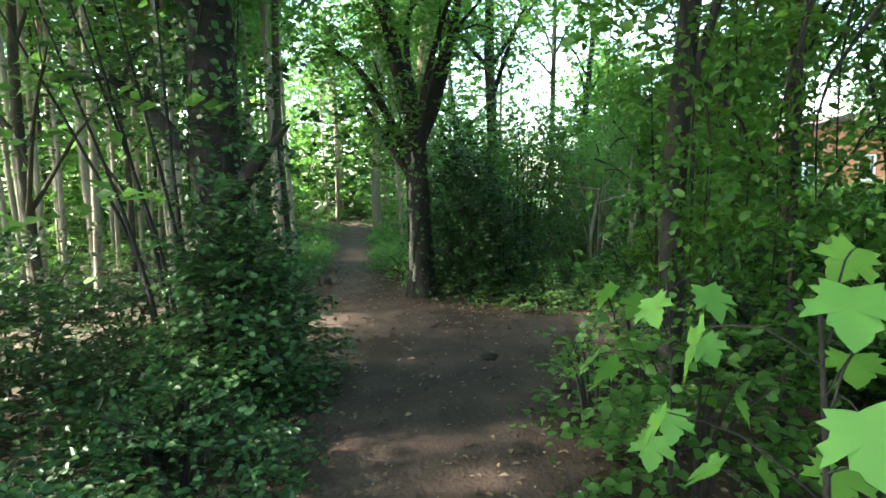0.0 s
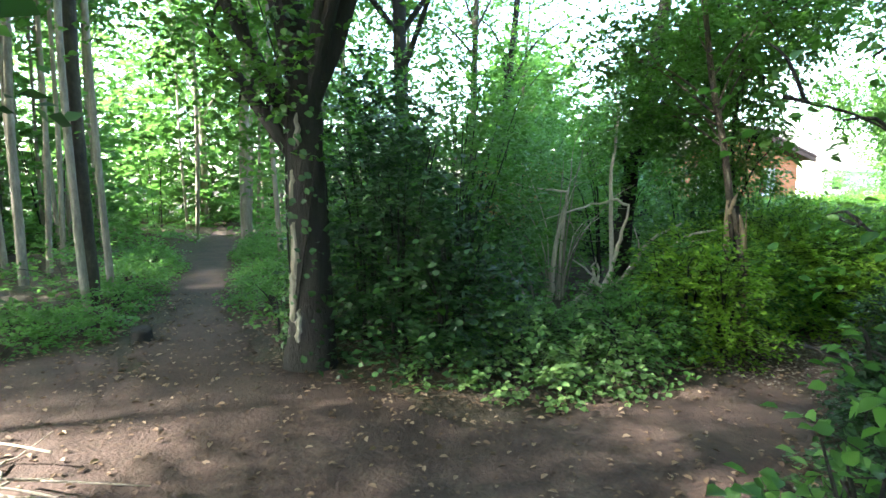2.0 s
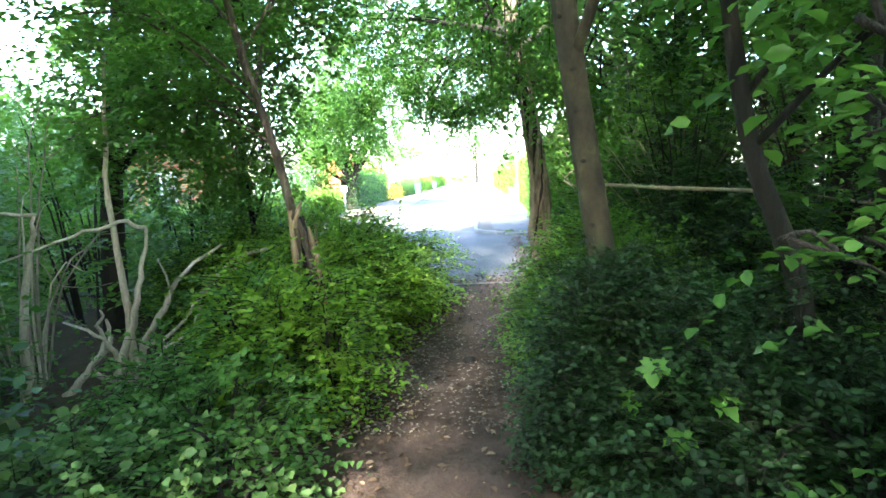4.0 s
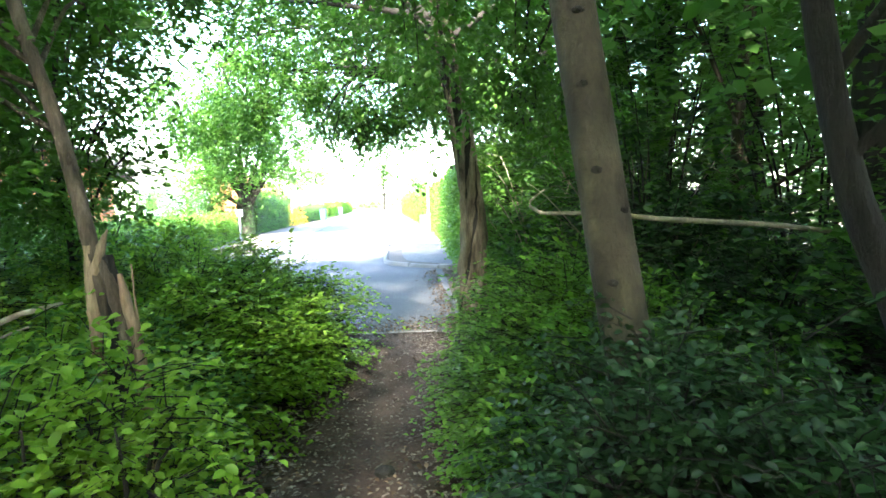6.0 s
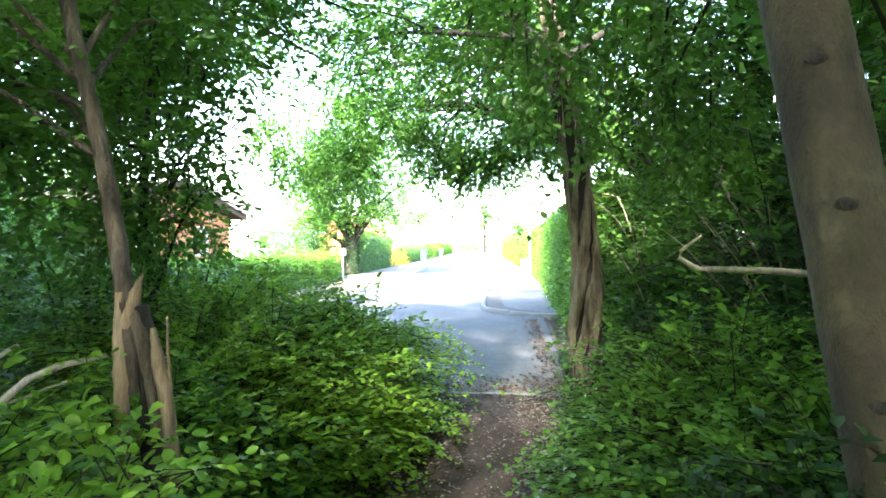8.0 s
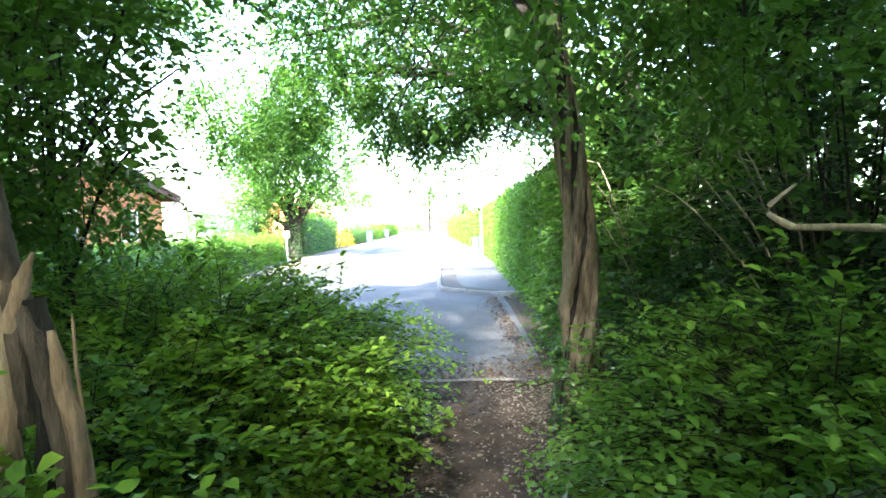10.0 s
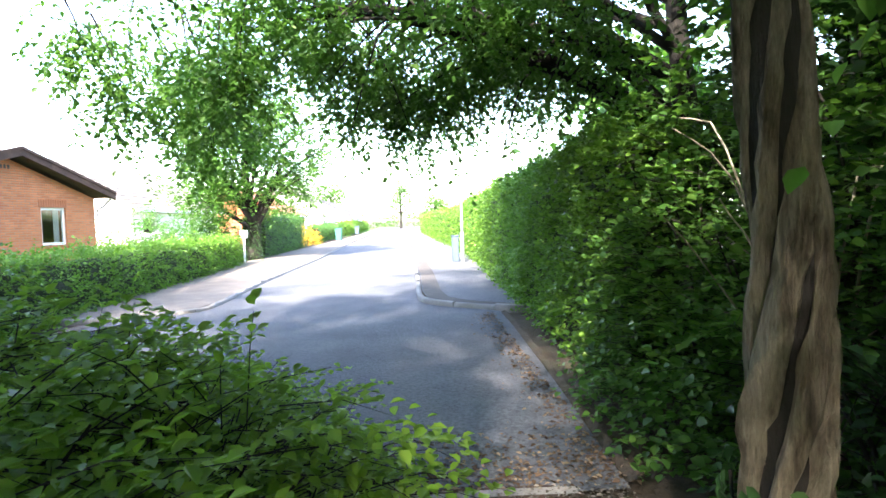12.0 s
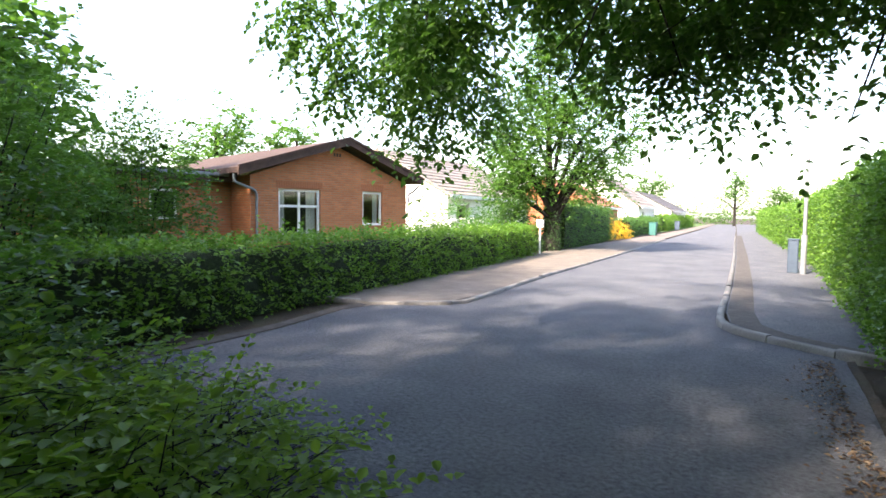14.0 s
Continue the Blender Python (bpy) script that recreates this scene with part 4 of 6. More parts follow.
tree("young_tree", "young tree with thin drooping leafy shoots by the path", (1.6, 2.85, 0), [(0, 0, -0.05), (0.03, 0.02, 0.9), (-0.05, 0.03, 1.7), (-0.12, 0.05, 2.6)], [0.016, 0.013, 0.01, 0.004],
     [(0.25, (-0.35, -0.25, 0.95), 6), (0.3, (0.3, -0.3, 1.1), 6), (0.4, (-0.45, 0.1, 1.35), 7), (0.5, (0.3, 0.3, 1.6), 7), (0.55, (-0.5, -0.2, 1.75), 8), (0.65, (0.1, -0.45, 2.0), 8), (0.75, (-0.5, 0.3, 2.3), 9), (0.9, (-0.3, -0.2, 2.7), 9), (0.95, (0.3, 0.2, 2.8), 9)],
     BARK_DARK, LEAF_WOOD, 0.048, 0.26, 9, 6, 0.05, seed=61, spread=0.07, droop=0.55, thick=1.0)
sv = np.random.default_rng(36)
for at, sd, lab in (((3.15, 2.4, 0), 62, "young leafy tree among the saplings by the path"), ((2.0, 3.1, 0), 63, "young leafy tree behind the path's saplings")):
    leafy = [((sv.uniform(-0.5, 0.5), sv.uniform(-0.4, 0.5), sv.uniform(1.1, 2.5)), sv.uniform(0.14, 0.24), 24) for i in range(16 if sd == 62 else 7)]
    tree("young_tree", lab, at, [(0, 0, -0.05), (0.02, 0.02, 0.9), (-0.03, 0.05, 1.9), (0.03, 0.06, 3.2)], [0.03, 0.024, 0.018, 0.006],
         [(0.4, (-0.5, 0.2, 1.7), 8), (0.5, (0.5, 0.3, 2.0), 8), (0.65, (-0.4, 0.4, 2.5), 8), (0.85, (0.4, -0.2, 3.1), 10)], BARK_DARK, LEAF_WOOD, 0.06, 0.28, 9, 7, 0.05, seed=sd, spread=0.12, droop=0.45, thick=1.0, clumps=leafy)


sc = np.random.default_rng(34)
VEIL_CLUMPS = [((sc.uniform(-0.45, 0.5), sc.uniform(-0.5, 0.5), sc.uniform(1.2, 2.3)), sc.uniform(0.12, 0.22), 26) for i in range(14)]
tree("young_tree", "young leafy tree standing behind the broken trunk", (-2.3, 7.8, 0), [(0, 0, -0.05), (0.03, 0.02, 1.0), (-0.05, 0.04, 2.0), (0.02, 0.1, 3.4)], [0.045, 0.035, 0.028, 0.01],
     [(0.4, (0.7, -0.4, 1.9), 12), (0.5, (-0.6, -0.5, 2.3), 12), (0.6, (0.5, 0.6, 2.6), 12), (0.75, (-0.6, 0.3, 3.0), 14), (0.9, (0.3, -0.4, 3.6), 14)],
     BARK_DARK, LEAF_WOOD, 0.06, 0.32, 10, 8, 0.05, seed=68, spread=0.14, droop=0.5, thick=1.0, clumps=VEIL_CLUMPS)


def broken_tree():
    t = tree("broken_tree", "half-broken tree with a torn pale base", (-1.0, 5.78, 0), [(-0.02, 0.0, 0.95), (-0.06, 0.02, 1.35), (-0.2, 0.08, 1.9), (-0.42, 0.16, 2.6), (-0.8, 0.35, 4.2), (-1.2, 0.6, 6.0)], [0.028, 0.035, 0.032, 0.03, 0.026, 0.014],
             [(0.5, (-1.5, -0.5, 2.7), 70), (0.55, (-0.2, 1.6, 3.4), 80), (0.65, (-1.6, 1.0, 3.4), 90), (0.75, (-0.6, -0.6, 4.6), 70), (0.85, (-1.9, 0.2, 4.8), 100), (0.95, (-0.7, 1.4, 5.6), 110), (0.45, (-1.5, 0.6, 2.2), 60), (0.5, (-0.5, 1.4, 2.6), 55), (0.4, (-1.3, 1.0, 2.2), 60), (0.55, (-1.0, -0.4, 2.8), 50), (0.6, (-0.2, 1.2, 3.3), 60), (0.4, (-1.9, 0.2, 2.1), 60)],
             BARK_BROWN, LEAF_WOOD, 0.06, 0.36, 10, 10, 0.08, seed=26, thick=2.2)
    r = np.random.default_rng(5)
    torn = [([(-0.06, 0.0, 1.33), (-0.05, -0.012, 1.1), (-0.035, -0.02, 0.85), (-0.02, -0.02, -0.05)], [0.02, 0.027, 0.027, 0.034], WOOD_RAW, "torn raw wood"),
            ([(-0.04, -0.005, 1.2), (0.0, 0.0, 1.33), (0.03, 0.0, 1.4)], [0.026, 0.018, 0.004], WOOD_RAW, "torn raw wood"),
            ([(-0.035, 0.015, 1.32), (0.03, 0.02, 1.1), (0.09, 0.02, 0.8), (0.14, 0.02, -0.05)], [0.028, 0.033, 0.036, 0.05], BARK_BROWN, "ridged brown bark"),
            ([(0.075, -0.012, 1.2), (0.1, -0.01, 1.05), (0.135, 0.0, 0.8), (0.17, 0.0, -0.05)], [0.01, 0.024, 0.026, 0.034], WOOD_RAW, "torn raw wood"),
            ([(0.14, 0.01, 0.9), (0.13, 0.0, 1.1), (0.125, 0.0, 1.24)], [0.006, 0.005, 0.003], WOOD_RAW, "thin torn sliver"),
            ([(0.0, 0.03, 1.28), (0.03, 0.05, 0.9), (0.06, 0.05, -0.05)], [0.03, 0.045, 0.06], BARK_DARK, "")]
    for c, w, m, lab in torn:
        piece("splinter", np_mesh("splinter", *tube(curve_pts(c, 14), w, 9, 0.2, r)), m, t, lab)
    return t


broken_tree()


tv = np.random.default_rng(35)
VEIL = [((tv.uniform(-0.6, 0.5), tv.uniform(-1.4, -0.9), tv.uniform(2.15, 3.1)), tv.uniform(0.12, 0.2), 26) for i in range(12)]


def twisted_tree():
    limbs = [(0.78, (-1.5, 3.4, 3.7), 80), (0.8, (-0.5, 4.4, 3.5), 90), (0.8, (0.5, 3.9, 3.6), 90), (0.85, (-2.6, 2.8, 4.1), 90), (0.88, (1.3, 2.9, 3.9), 90), (0.82, (-1.0, 1.8, 4.3), 80), (0.9, (-0.2, 5.4, 4.3), 90),
             (0.92, (1.6, 0.4, 4.4), 90), (0.95, (-1.8, -0.6, 5.0), 80), (1.0, (-0.3, 1.4, 5.9), 110), (1.0, (0.8, 3.2, 5.4), 100), (0.97, (-2.8, 3.9, 5.0), 90), (0.8, (1.7, 1.9, 3.3), 60)]
    t = tree("twisted_tree", "twisted pale-barked tree with drooping leafy limbs over the road", (0.98, 8.2, 0), [(0.04, 0, -0.05), (0.0, 0.0, 0.8), (0.0, 0.0, 1.4), (-0.08, -0.03, 2.1), (-0.24, -0.06, 2.9), (-0.32, 0.0, 4.4)], [0.13, 0.09, 0.085, 0.085, 0.075, 0.05],
             limbs, BARK_DARK, LEAF_WOOD, 0.06, 0.4, 11, 10, 0.1, seed=27, droop=0.6, spread=0.24, clumps=VEIL)
    r = np.random.default_rng(8)
    for k in range(10):
        z = np.linspace(-0.05, 3.4, 44)
        ang = k * 2 * math.pi / 10 + 0.4 + z * (1.5 + 0.2 * (k % 3)) + 0.3 * np.sin(z * 2.6 + k)
        cx, cy = np.interp(z, [0, 0.8, 1.4, 2.1, 2.9, 3.4], [0.04, 0, 0, -0.08, -0.24, -0.28]), np.interp(z, [0, 2.1, 2.9], [0, -0.03, -0.06])
        rad = np.interp(z, [0, 0.8, 3.4], [0.105, 0.08, 0.062]) + 0.008 * np.sin(z * 5 + k * 1.9)
        q = np.stack([cx + np.cos(ang) * rad, cy + np.sin(ang) * rad, z], 1)
        piece("bark_strand", np_mesh("bark_strand", *tube(q, [0.042, 0.022 + 0.014 * (k % 3) * 0.7, 0.024, 0.016], 9, 0.42, r), smooth=True), BARK_TWIST, t, "smooth pale twisting strand")
    return t


twisted_tree()
cr = np.random.default_rng(30)
LOW_CLUMPS = [((x, cr.uniform(-0.8, 1.4), 2.82 + 0.3 * math.sin(x * 2.6 + 0.4) + cr.uniform(0.0, 0.8)), cr.uniform(0.12, 0.26), 66) for x in np.linspace(-6.5, -1.2, 38)]
tree("overhanging_tree", "leafy tree behind the hedge arching over the road", (3.0, 12.8, 0), [(0, 0, -0.05), (0.0, 0, 1.5), (-0.1, 0.1, 3.0), (-0.2, 0.2, 5.0), (-0.3, 0.2, 8.5)], [0.2, 0.15, 0.13, 0.09, 0.03],
     [(0.4, (-2.2, 0.9, 3.5), 90), (0.42, (-3.2, 1.6, 3.3), 90), (0.45, (-4.2, 0.9, 3.9), 90), (0.5, (-1.5, 2.4, 3.9), 90), (0.5, (-3.6, 2.9, 4.0), 90), (0.55, (-5.4, 1.8, 4.3), 90), (0.55, (-2.4, -0.6, 4.4), 80), (0.6, (-4.6, 3.6, 4.9), 100), (0.6, (-2.6, 4.2, 4.6), 90), (0.65, (-6.2, 2.8, 5.2), 90), (0.7, (-3.0, 1.0, 5.6), 100), (0.75, (-5.0, 1.8, 6.0), 110), (0.8, (-1.6, 2.8, 6.4), 100), (0.9, (1.2, 1.0, 7.0), 90), (0.9, (-2.4, 3.4, 7.4), 110), (0.95, (-1.2, -1.2, 8.2), 100), (0.45, (-5.4, 0.2, 3.6), 80), (0.5, (-5.8, -0.4, 4.0), 80), (0.45, (-5.0, 0.2, 3.9), 80), (0.42, (-4.4, -0.3, 3.6), 80), (0.5, (-5.6, 1.0, 4.6), 90)],
     BARK_DARK, LEAF_WOOD, 0.075, 0.3, 9, 10, 0.08, seed=28, droop=0.6, spread=0.16, thick=1.6, clumps=LOW_CLUMPS)
tree("arching_tree", "leafy tree arching from the garden side over the path", (-3.7, 7.3, 0), [(0, 0, -0.05), (0.05, 0.1, 1.4), (0.2, 0.2, 2.8), (0.4, 0.4, 4.6), (0.6, 0.5, 7.5)], [0.14, 0.11, 0.1, 0.08, 0.03],
     [(0.33, (1.0, 0.0, 2.3), 40), (0.36, (1.3, -0.4, 2.7), 40), (0.34, (0.8, -0.6, 2.4), 40), (0.38, (1.0, 0.2, 3.1), 40), (0.32, (0.4, -0.9, 2.0), 40), (0.4, (1.3, 2.5, 3.5), 80), (0.42, (2.0, 3.2, 3.7), 80), (0.45, (0.3, 3.2, 3.8), 80), (0.45, (2.6, 2.0, 3.8), 80), (0.5, (0.9, 4.6, 4.4), 90), (0.5, (-0.8, 3.0, 4.4), 80), (0.45, (1.6, 0.9, 4.0), 70), (0.5, (2.0, 2.2, 4.3), 70), (0.5, (-1.0, 1.4, 3.4), 90), (0.55, (0.9, 2.9, 4.5), 80), (0.6, (3.0, 1.6, 4.9), 90), (0.75, (-1.2, 0.4, 5.6), 90), (0.8, (2.2, 0.4, 6.2), 100), (0.95, (0.8, 1.2, 7.8), 100)],
     BARK_DARK, LEAF_WOOD, 0.075, 0.4, 9, 10, 0.08, seed=29, spread=0.2, thick=1.8, clumps=SCREEN_CLUMPS)
# several of these stand out of view, added to shade path and road
for at, sd, nm in (((3.4, 6.6, 0), 36, "tall woodland tree with a broad high crown"), ((4.6, 1.6, 0), 37, "tall woodland tree added back from the path to cast shade"), ((1.6, -3.6, 0), 39, "tall tree added behind the brambles to cast shade"), ((-5.4, -4.8, 0), 79, "tall broad tree added deep in the wood to shade the thicket"), ((-1.0, -6.6, 0), 55, "tall tree added deep in the wood to shade the path"), ((3.6, -6.8, 0), 56, "tall tree added deep in the wood to shade the path"), ((6.4, -4.6, 0), 57, "tall tree added at the back of the wood to cast shade"), ((5.2, 11.8, 0), 52, "tall tree rising behind the hedge"), ((5.0, 8.4, 0), 53, "tall leafy tree deep in the thicket"), ((7.0, 14.5, 0), 54, "tall tree beyond the hedge"), ((-7.6, 5.6, 0), 40, "tall tree rising out of the thicket"), ((3.6, 10.2, 0), 51, "tall tree behind the hazel")):
    q = np.random.default_rng(sd)
    tree("canopy_tree", nm, at, [(0, 0, -0.05), (0.03, 0.03, 2.5), (0.1, -0.05, 5.0), (0.15, 0.1, 9.5)], [0.19, 0.14, 0.12, 0.04],
         [(0.5 + 0.5 * i / 12, (math.cos(i * 2.4) * q.uniform(1.5, 3.4), math.sin(i * 2.4) * q.uniform(1.5, 3.4), (5.2 if at[1] < 8 else 2.6) + (4.8 if at[1] < 8 else 6.8) * i / 12), 60) for i in range(13)], BARK_DARK, LEAF_WOOD, 0.14, 0.55, 7, 10, 0.06, seed=sd, fine=False, spread=0.5, thick=2.1 if at[0] > 1 else 1.4)


# slender background trees: five kinds, then copies
def wood_tree(seed, lean, h, r0, bark, leaf, low, thick=0.62):
    r = np.random.default_rng(seed)
    limbs = []
    for i in range(11):
        s = r.uniform(low, 1.0)
        a = r.uniform(0, 6.28)
        ln = (1.15 - s * 0.5) * r.uniform(1.0, 1.9)
        limbs.append((s, (lean[0] * s + math.cos(a) * ln, lean[1] * s + math.sin(a) * ln, h * s + r.uniform(0.3, 1.1)), 62))
    return tree("woodland_tree", "slender straight woodland tree with a light crown", (0, 0, 0), [(0, 0, -0.05), (r.normal(0, 0.05), r.normal(0, 0.05), h * 0.3), (lean[0] * 0.6, lean[1] * 0.6, h * 0.65), (lean[0], lean[1], h)],
                [r0 * 1.25, r0, r0 * 0.75, 0.02], limbs, bark, leaf, 0.15, 0.55, 6, 7, 0.05, seed=seed, fine=False, spread=0.6, thick=thick, group="slender trees of the wood")


KINDS = [wood_tree(31, (0.3, 0.1), 9.5, 0.075, BARK_GREY, LEAF_PALE, 0.35), wood_tree(32, (-0.4, 0.2), 8.5, 0.055, BARK_PALE, LEAF_PALE, 0.45), wood_tree(33, (0.1, -0.5), 10, 0.095, BARK_DARK, LEAF_WOOD, 0.3),
         wood_tree(34, (-0.2, -0.3), 7.5, 0.05, BARK_GREY, LEAF_PALE, 0.25), wood_tree(35, (0.5, 0.4), 11, 0.11, BARK_PALE, LEAF_WOOD, 0.4), wood_tree(38, (0.15, -0.2), 8.0, 0.04, BARK_PALE, LEAF_PALE, 0.6, 0.3)]
KINDS[5].location = (-6.3, 0.75, 0)
KINDS[0].location = (-5.6, 0.55, 0)
KINDS[1].location = (-7.6, -0.3, 0)
KINDS[2].location = (-5.6, -0.9, 0)
KINDS[3].location = (-6.6, -2.2, 0)
KINDS[4].location = (-9.5, 4.4, 0)
r = np.random.default_rng(77)
spots = []


def plant(x, y, k=None, gap=0.7):
    if off_track(np.array(x), np.array(y)) < 0.35 or any((x - a) ** 2 + (y - b) ** 2 < gap * gap for a, b in spots):
        return
    spots.append((x, y))
    copy_thing(KINDS[k if k is not None else int(r.integers(0, 5))], pose(x, y, -0.02, 0, 0, r.uniform(0, 360)))


for i in range(80):
    plant(r.uniform(-17, -4.8), r.uniform(-7, 1.0), 5, 0.35)
for i in range(24):
    plant(r.uniform(-19, -8), r.uniform(3.0, 6.0), 5, 0.4)
for i in range(40):
    plant(r.uniform(-18, -5), r.uniform(-11, 1.2))
for i in range(16):
    plant(r.uniform(-20, -8), r.uniform(3.2, 8))
for i in range(16):
    plant(r.uniform(2.8, 7.5), r.uniform(3.4, 9.0), gap=1.0)
for i in range(8):
    plant(r.uniform(-3.5, 8), r.uniform(-9, -2.2), gap=1.1)
for x, y, k in ((7.5, 1.8, 2), (8.5, -2.5, 4), (6.2, 2.4, 3), (-4.3, -2.3, 1), (-3.6, -2.9, 5), (-1.2, -2.1, 3), (-2.4, -1.9, 5), (3.2, 10.6, 2), (4.5, 12.5, 4), (4.2, 9.2, 2), (-9.5, 9.5, 2), (-8.2, 7.6, 0), (-11.5, 11.5, 3)):
    plant(x, y, k, 0.3)


# ---- undergrowth ----
def heap(name, label, spec, n, leaf, size, spray, per, seed, stems=6, fine=True, droop=0.3, bark=BARK_DARK, tilt=0.45, shell=0.55, width=0.34, category="bush"):
    """A bush of one or more rounded heaps (x, y, rx, ry, height)."""
    r = np.random.default_rng(seed)
    tot = sum(s[2] * s[3] * s[4] for s in spec) ** 1.0
    Os, Ds, lines = [], [], []
    for x, y, rx, ry, h in spec:
        k = int(n * (rx * ry * h) / tot)
        O, D = mound(r, k, x, y, rx, ry, h, 0.0, shell)
        Os.append(O)
        Ds.append(D)
        for i in range(stems):
            a, q = r.uniform(0, 6.28), r.uniform(0.3, 0.85)
            lines.append(([(x + math.cos(a) * 0.12 * rx, y + math.sin(a) * 0.12 * ry, -0.04), (x + math.cos(a) * rx * q * 0.5, y + math.sin(a) * ry * q * 0.5, h * 0.5), (x + math.cos(a) * rx * q, y + math.sin(a) * ry * q, h * r.uniform(0.6, 0.95))], [0.016, 0.01, 0.004]))
    x, y = spec[0][0], spec[0][1]
    return bush(name, label, (x, y, 0), np.vstack(Os), np.vstack(Ds), leaf, size, spray, per, lines, bark, seed, fine, droop, fine, tilt, category, width)


heap("bush", "bright green layered bush at the path edge by the road", [(-1.75, 8.2, 1.2, 1.3, 1.06), (-0.98, 8.45, 0.72, 0.8, 0.92), (-1.5, 9.4, 0.9, 0.7, 0.68), (-2.9, 9.2, 1.2, 1.2, 0.85), (-1.3, 6.9, 0.8, 0.8, 0.84), (-0.95, 7.6, 0.55, 0.6, 0.8), (-2.4, 10.4, 0.7, 0.6, 0.45)], 4300, LEAF_BUSH, 0.058, 0.5, 16, 41, stems=9, tilt=0.16, droop=0.3, shell=0.75)
# LEAF_DARK here puts the deep shade into the leaf colour
heap("bush", "shrub behind the layered bush, leaf colour darkened for shade", [(2.5, 6.5, 0.95, 1.2, 1.35), (1.75, 7.5, 0.6, 0.6, 1.15), (1.75, 8.5, 0.55, 0.55, 1.1), (2.4, 7.9, 0.8, 0.9, 1.7)], 1500, LEAF_DARK, 0.07, 0.42, 10, 58, stems=8)
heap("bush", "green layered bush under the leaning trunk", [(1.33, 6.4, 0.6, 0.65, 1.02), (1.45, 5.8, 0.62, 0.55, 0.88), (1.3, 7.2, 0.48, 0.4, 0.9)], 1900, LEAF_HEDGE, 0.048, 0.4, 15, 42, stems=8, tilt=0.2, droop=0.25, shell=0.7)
# shadow round the trunk's foot is painted in with the darker leaf
heap("bush", "undergrowth round the foot of the smooth trunk, darkened for shade", [(1.45, 4.5, 0.6, 0.5, 0.55), (2.0, 4.0, 0.8, 0.6, 0.6), (1.35, 3.6, 0.45, 0.5, 0.42), (2.9, 4.6, 0.9, 0.8, 0.8)], 1900, LEAF_DARK, 0.045, 0.28, 11, 43)
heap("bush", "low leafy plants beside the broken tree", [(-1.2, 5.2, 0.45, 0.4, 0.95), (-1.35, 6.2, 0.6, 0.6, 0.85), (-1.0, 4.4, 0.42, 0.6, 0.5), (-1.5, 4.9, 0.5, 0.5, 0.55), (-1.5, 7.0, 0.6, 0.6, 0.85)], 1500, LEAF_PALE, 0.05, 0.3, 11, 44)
# these two bushes also carry painted shade in their leaves
heap("bush", "leafy shoots before the smooth trunk, darkened for shade", [(1.0, 4.5, 0.32, 0.24, 1.0), (1.3, 4.25, 0.4, 0.26, 0.9), (1.1, 4.74, 0.28, 0.24, 1.06)], 1900, LEAF_DARK, 0.036, 0.22, 13, 60)
heap("bush", "bush beside the forked trunk, darkened for shade", [(-2.05, 2.8, 0.5, 0.42, 2.1), (-1.7, 3.1, 0.45, 0.4, 1.3), (-2.6, 2.75, 0.4, 0.4, 2.4)], 1000, LEAF_DARK, 0.075, 0.36, 10, 63, stems=7, fine=False)
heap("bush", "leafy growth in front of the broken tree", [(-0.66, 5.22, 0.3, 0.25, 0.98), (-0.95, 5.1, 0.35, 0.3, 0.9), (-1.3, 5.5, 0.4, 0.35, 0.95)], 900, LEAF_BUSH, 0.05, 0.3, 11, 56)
# darker leaf in place of the shade on this growth
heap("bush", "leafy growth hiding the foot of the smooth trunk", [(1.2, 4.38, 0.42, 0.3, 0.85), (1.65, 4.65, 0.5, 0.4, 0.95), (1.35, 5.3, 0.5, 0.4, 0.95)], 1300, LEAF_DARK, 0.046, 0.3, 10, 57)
heap("thicket", "deep green thicket behind the forked tree", [(-2.95, 3.95, 0.85, 0.85, 2.3), (-3.7, 3.4, 0.9, 0.8, 2.3), (-4.4, 4.9, 1.3, 1.2, 3.2), (-2.0, 3.3, 0.42, 0.4, 0.9), (-5.6, 4.2, 1.2, 1.0, 3.4)], 3600, LEAF_WOOD, 0.07, 0.36, 10, 45, stems=14, fine=False)
heap("thicket", "tall mixed thicket behind the dead branches", [(-4.2, 7.6, 1.3, 1.2, 2.7), (-5.8, 6.4, 1.4, 1.4, 3.4), (-3.6, 9.3, 1.2, 1.2, 1.7), (-5.6, 9.6, 1.4, 1.2, 2.3), (-7.4, 8.4, 1.5, 1.4, 3.4)], 3400, LEAF_WOOD, 0.085, 0.4, 9, 46, stems=10, fine=False)
heap("ivy_patch", "pale ivy and nettles along the path edge", [(-1.5, 2.95, 0.45, 0.3, 0.2), (-0.95, 3.3, 0.4, 0.36, 0.24), (-0.8, 3.9, 0.36, 0.5, 0.3), (-1.5, 3.8, 0.6, 0.6, 0.42), (-1.4, 4.7, 0.5, 0.5, 0.36), (-2.9, 2.45, 0.36, 0.32, 0.28)], 1000, LEAF_LOW, 0.055, 0.2, 7, 47, stems=3, category="ground cover", width=0.42)
heap("bramble", "low bramble with pale small leaves by the path", [(2.2, -0.6, 0.8, 0.5, 0.5), (3.2, -0.95, 0.7, 0.4, 0.5), (1.2, -0.8, 0.6, 0.4, 0.55)], 1000, LEAF_IVY, 0.05, 0.3, 10, 48)
# shade of these bushes is in the leaf colour
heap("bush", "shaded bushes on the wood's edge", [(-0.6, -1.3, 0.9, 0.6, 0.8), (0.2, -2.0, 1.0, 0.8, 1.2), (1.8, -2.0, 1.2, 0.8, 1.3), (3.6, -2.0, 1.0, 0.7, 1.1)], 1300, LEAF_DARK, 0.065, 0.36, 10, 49)
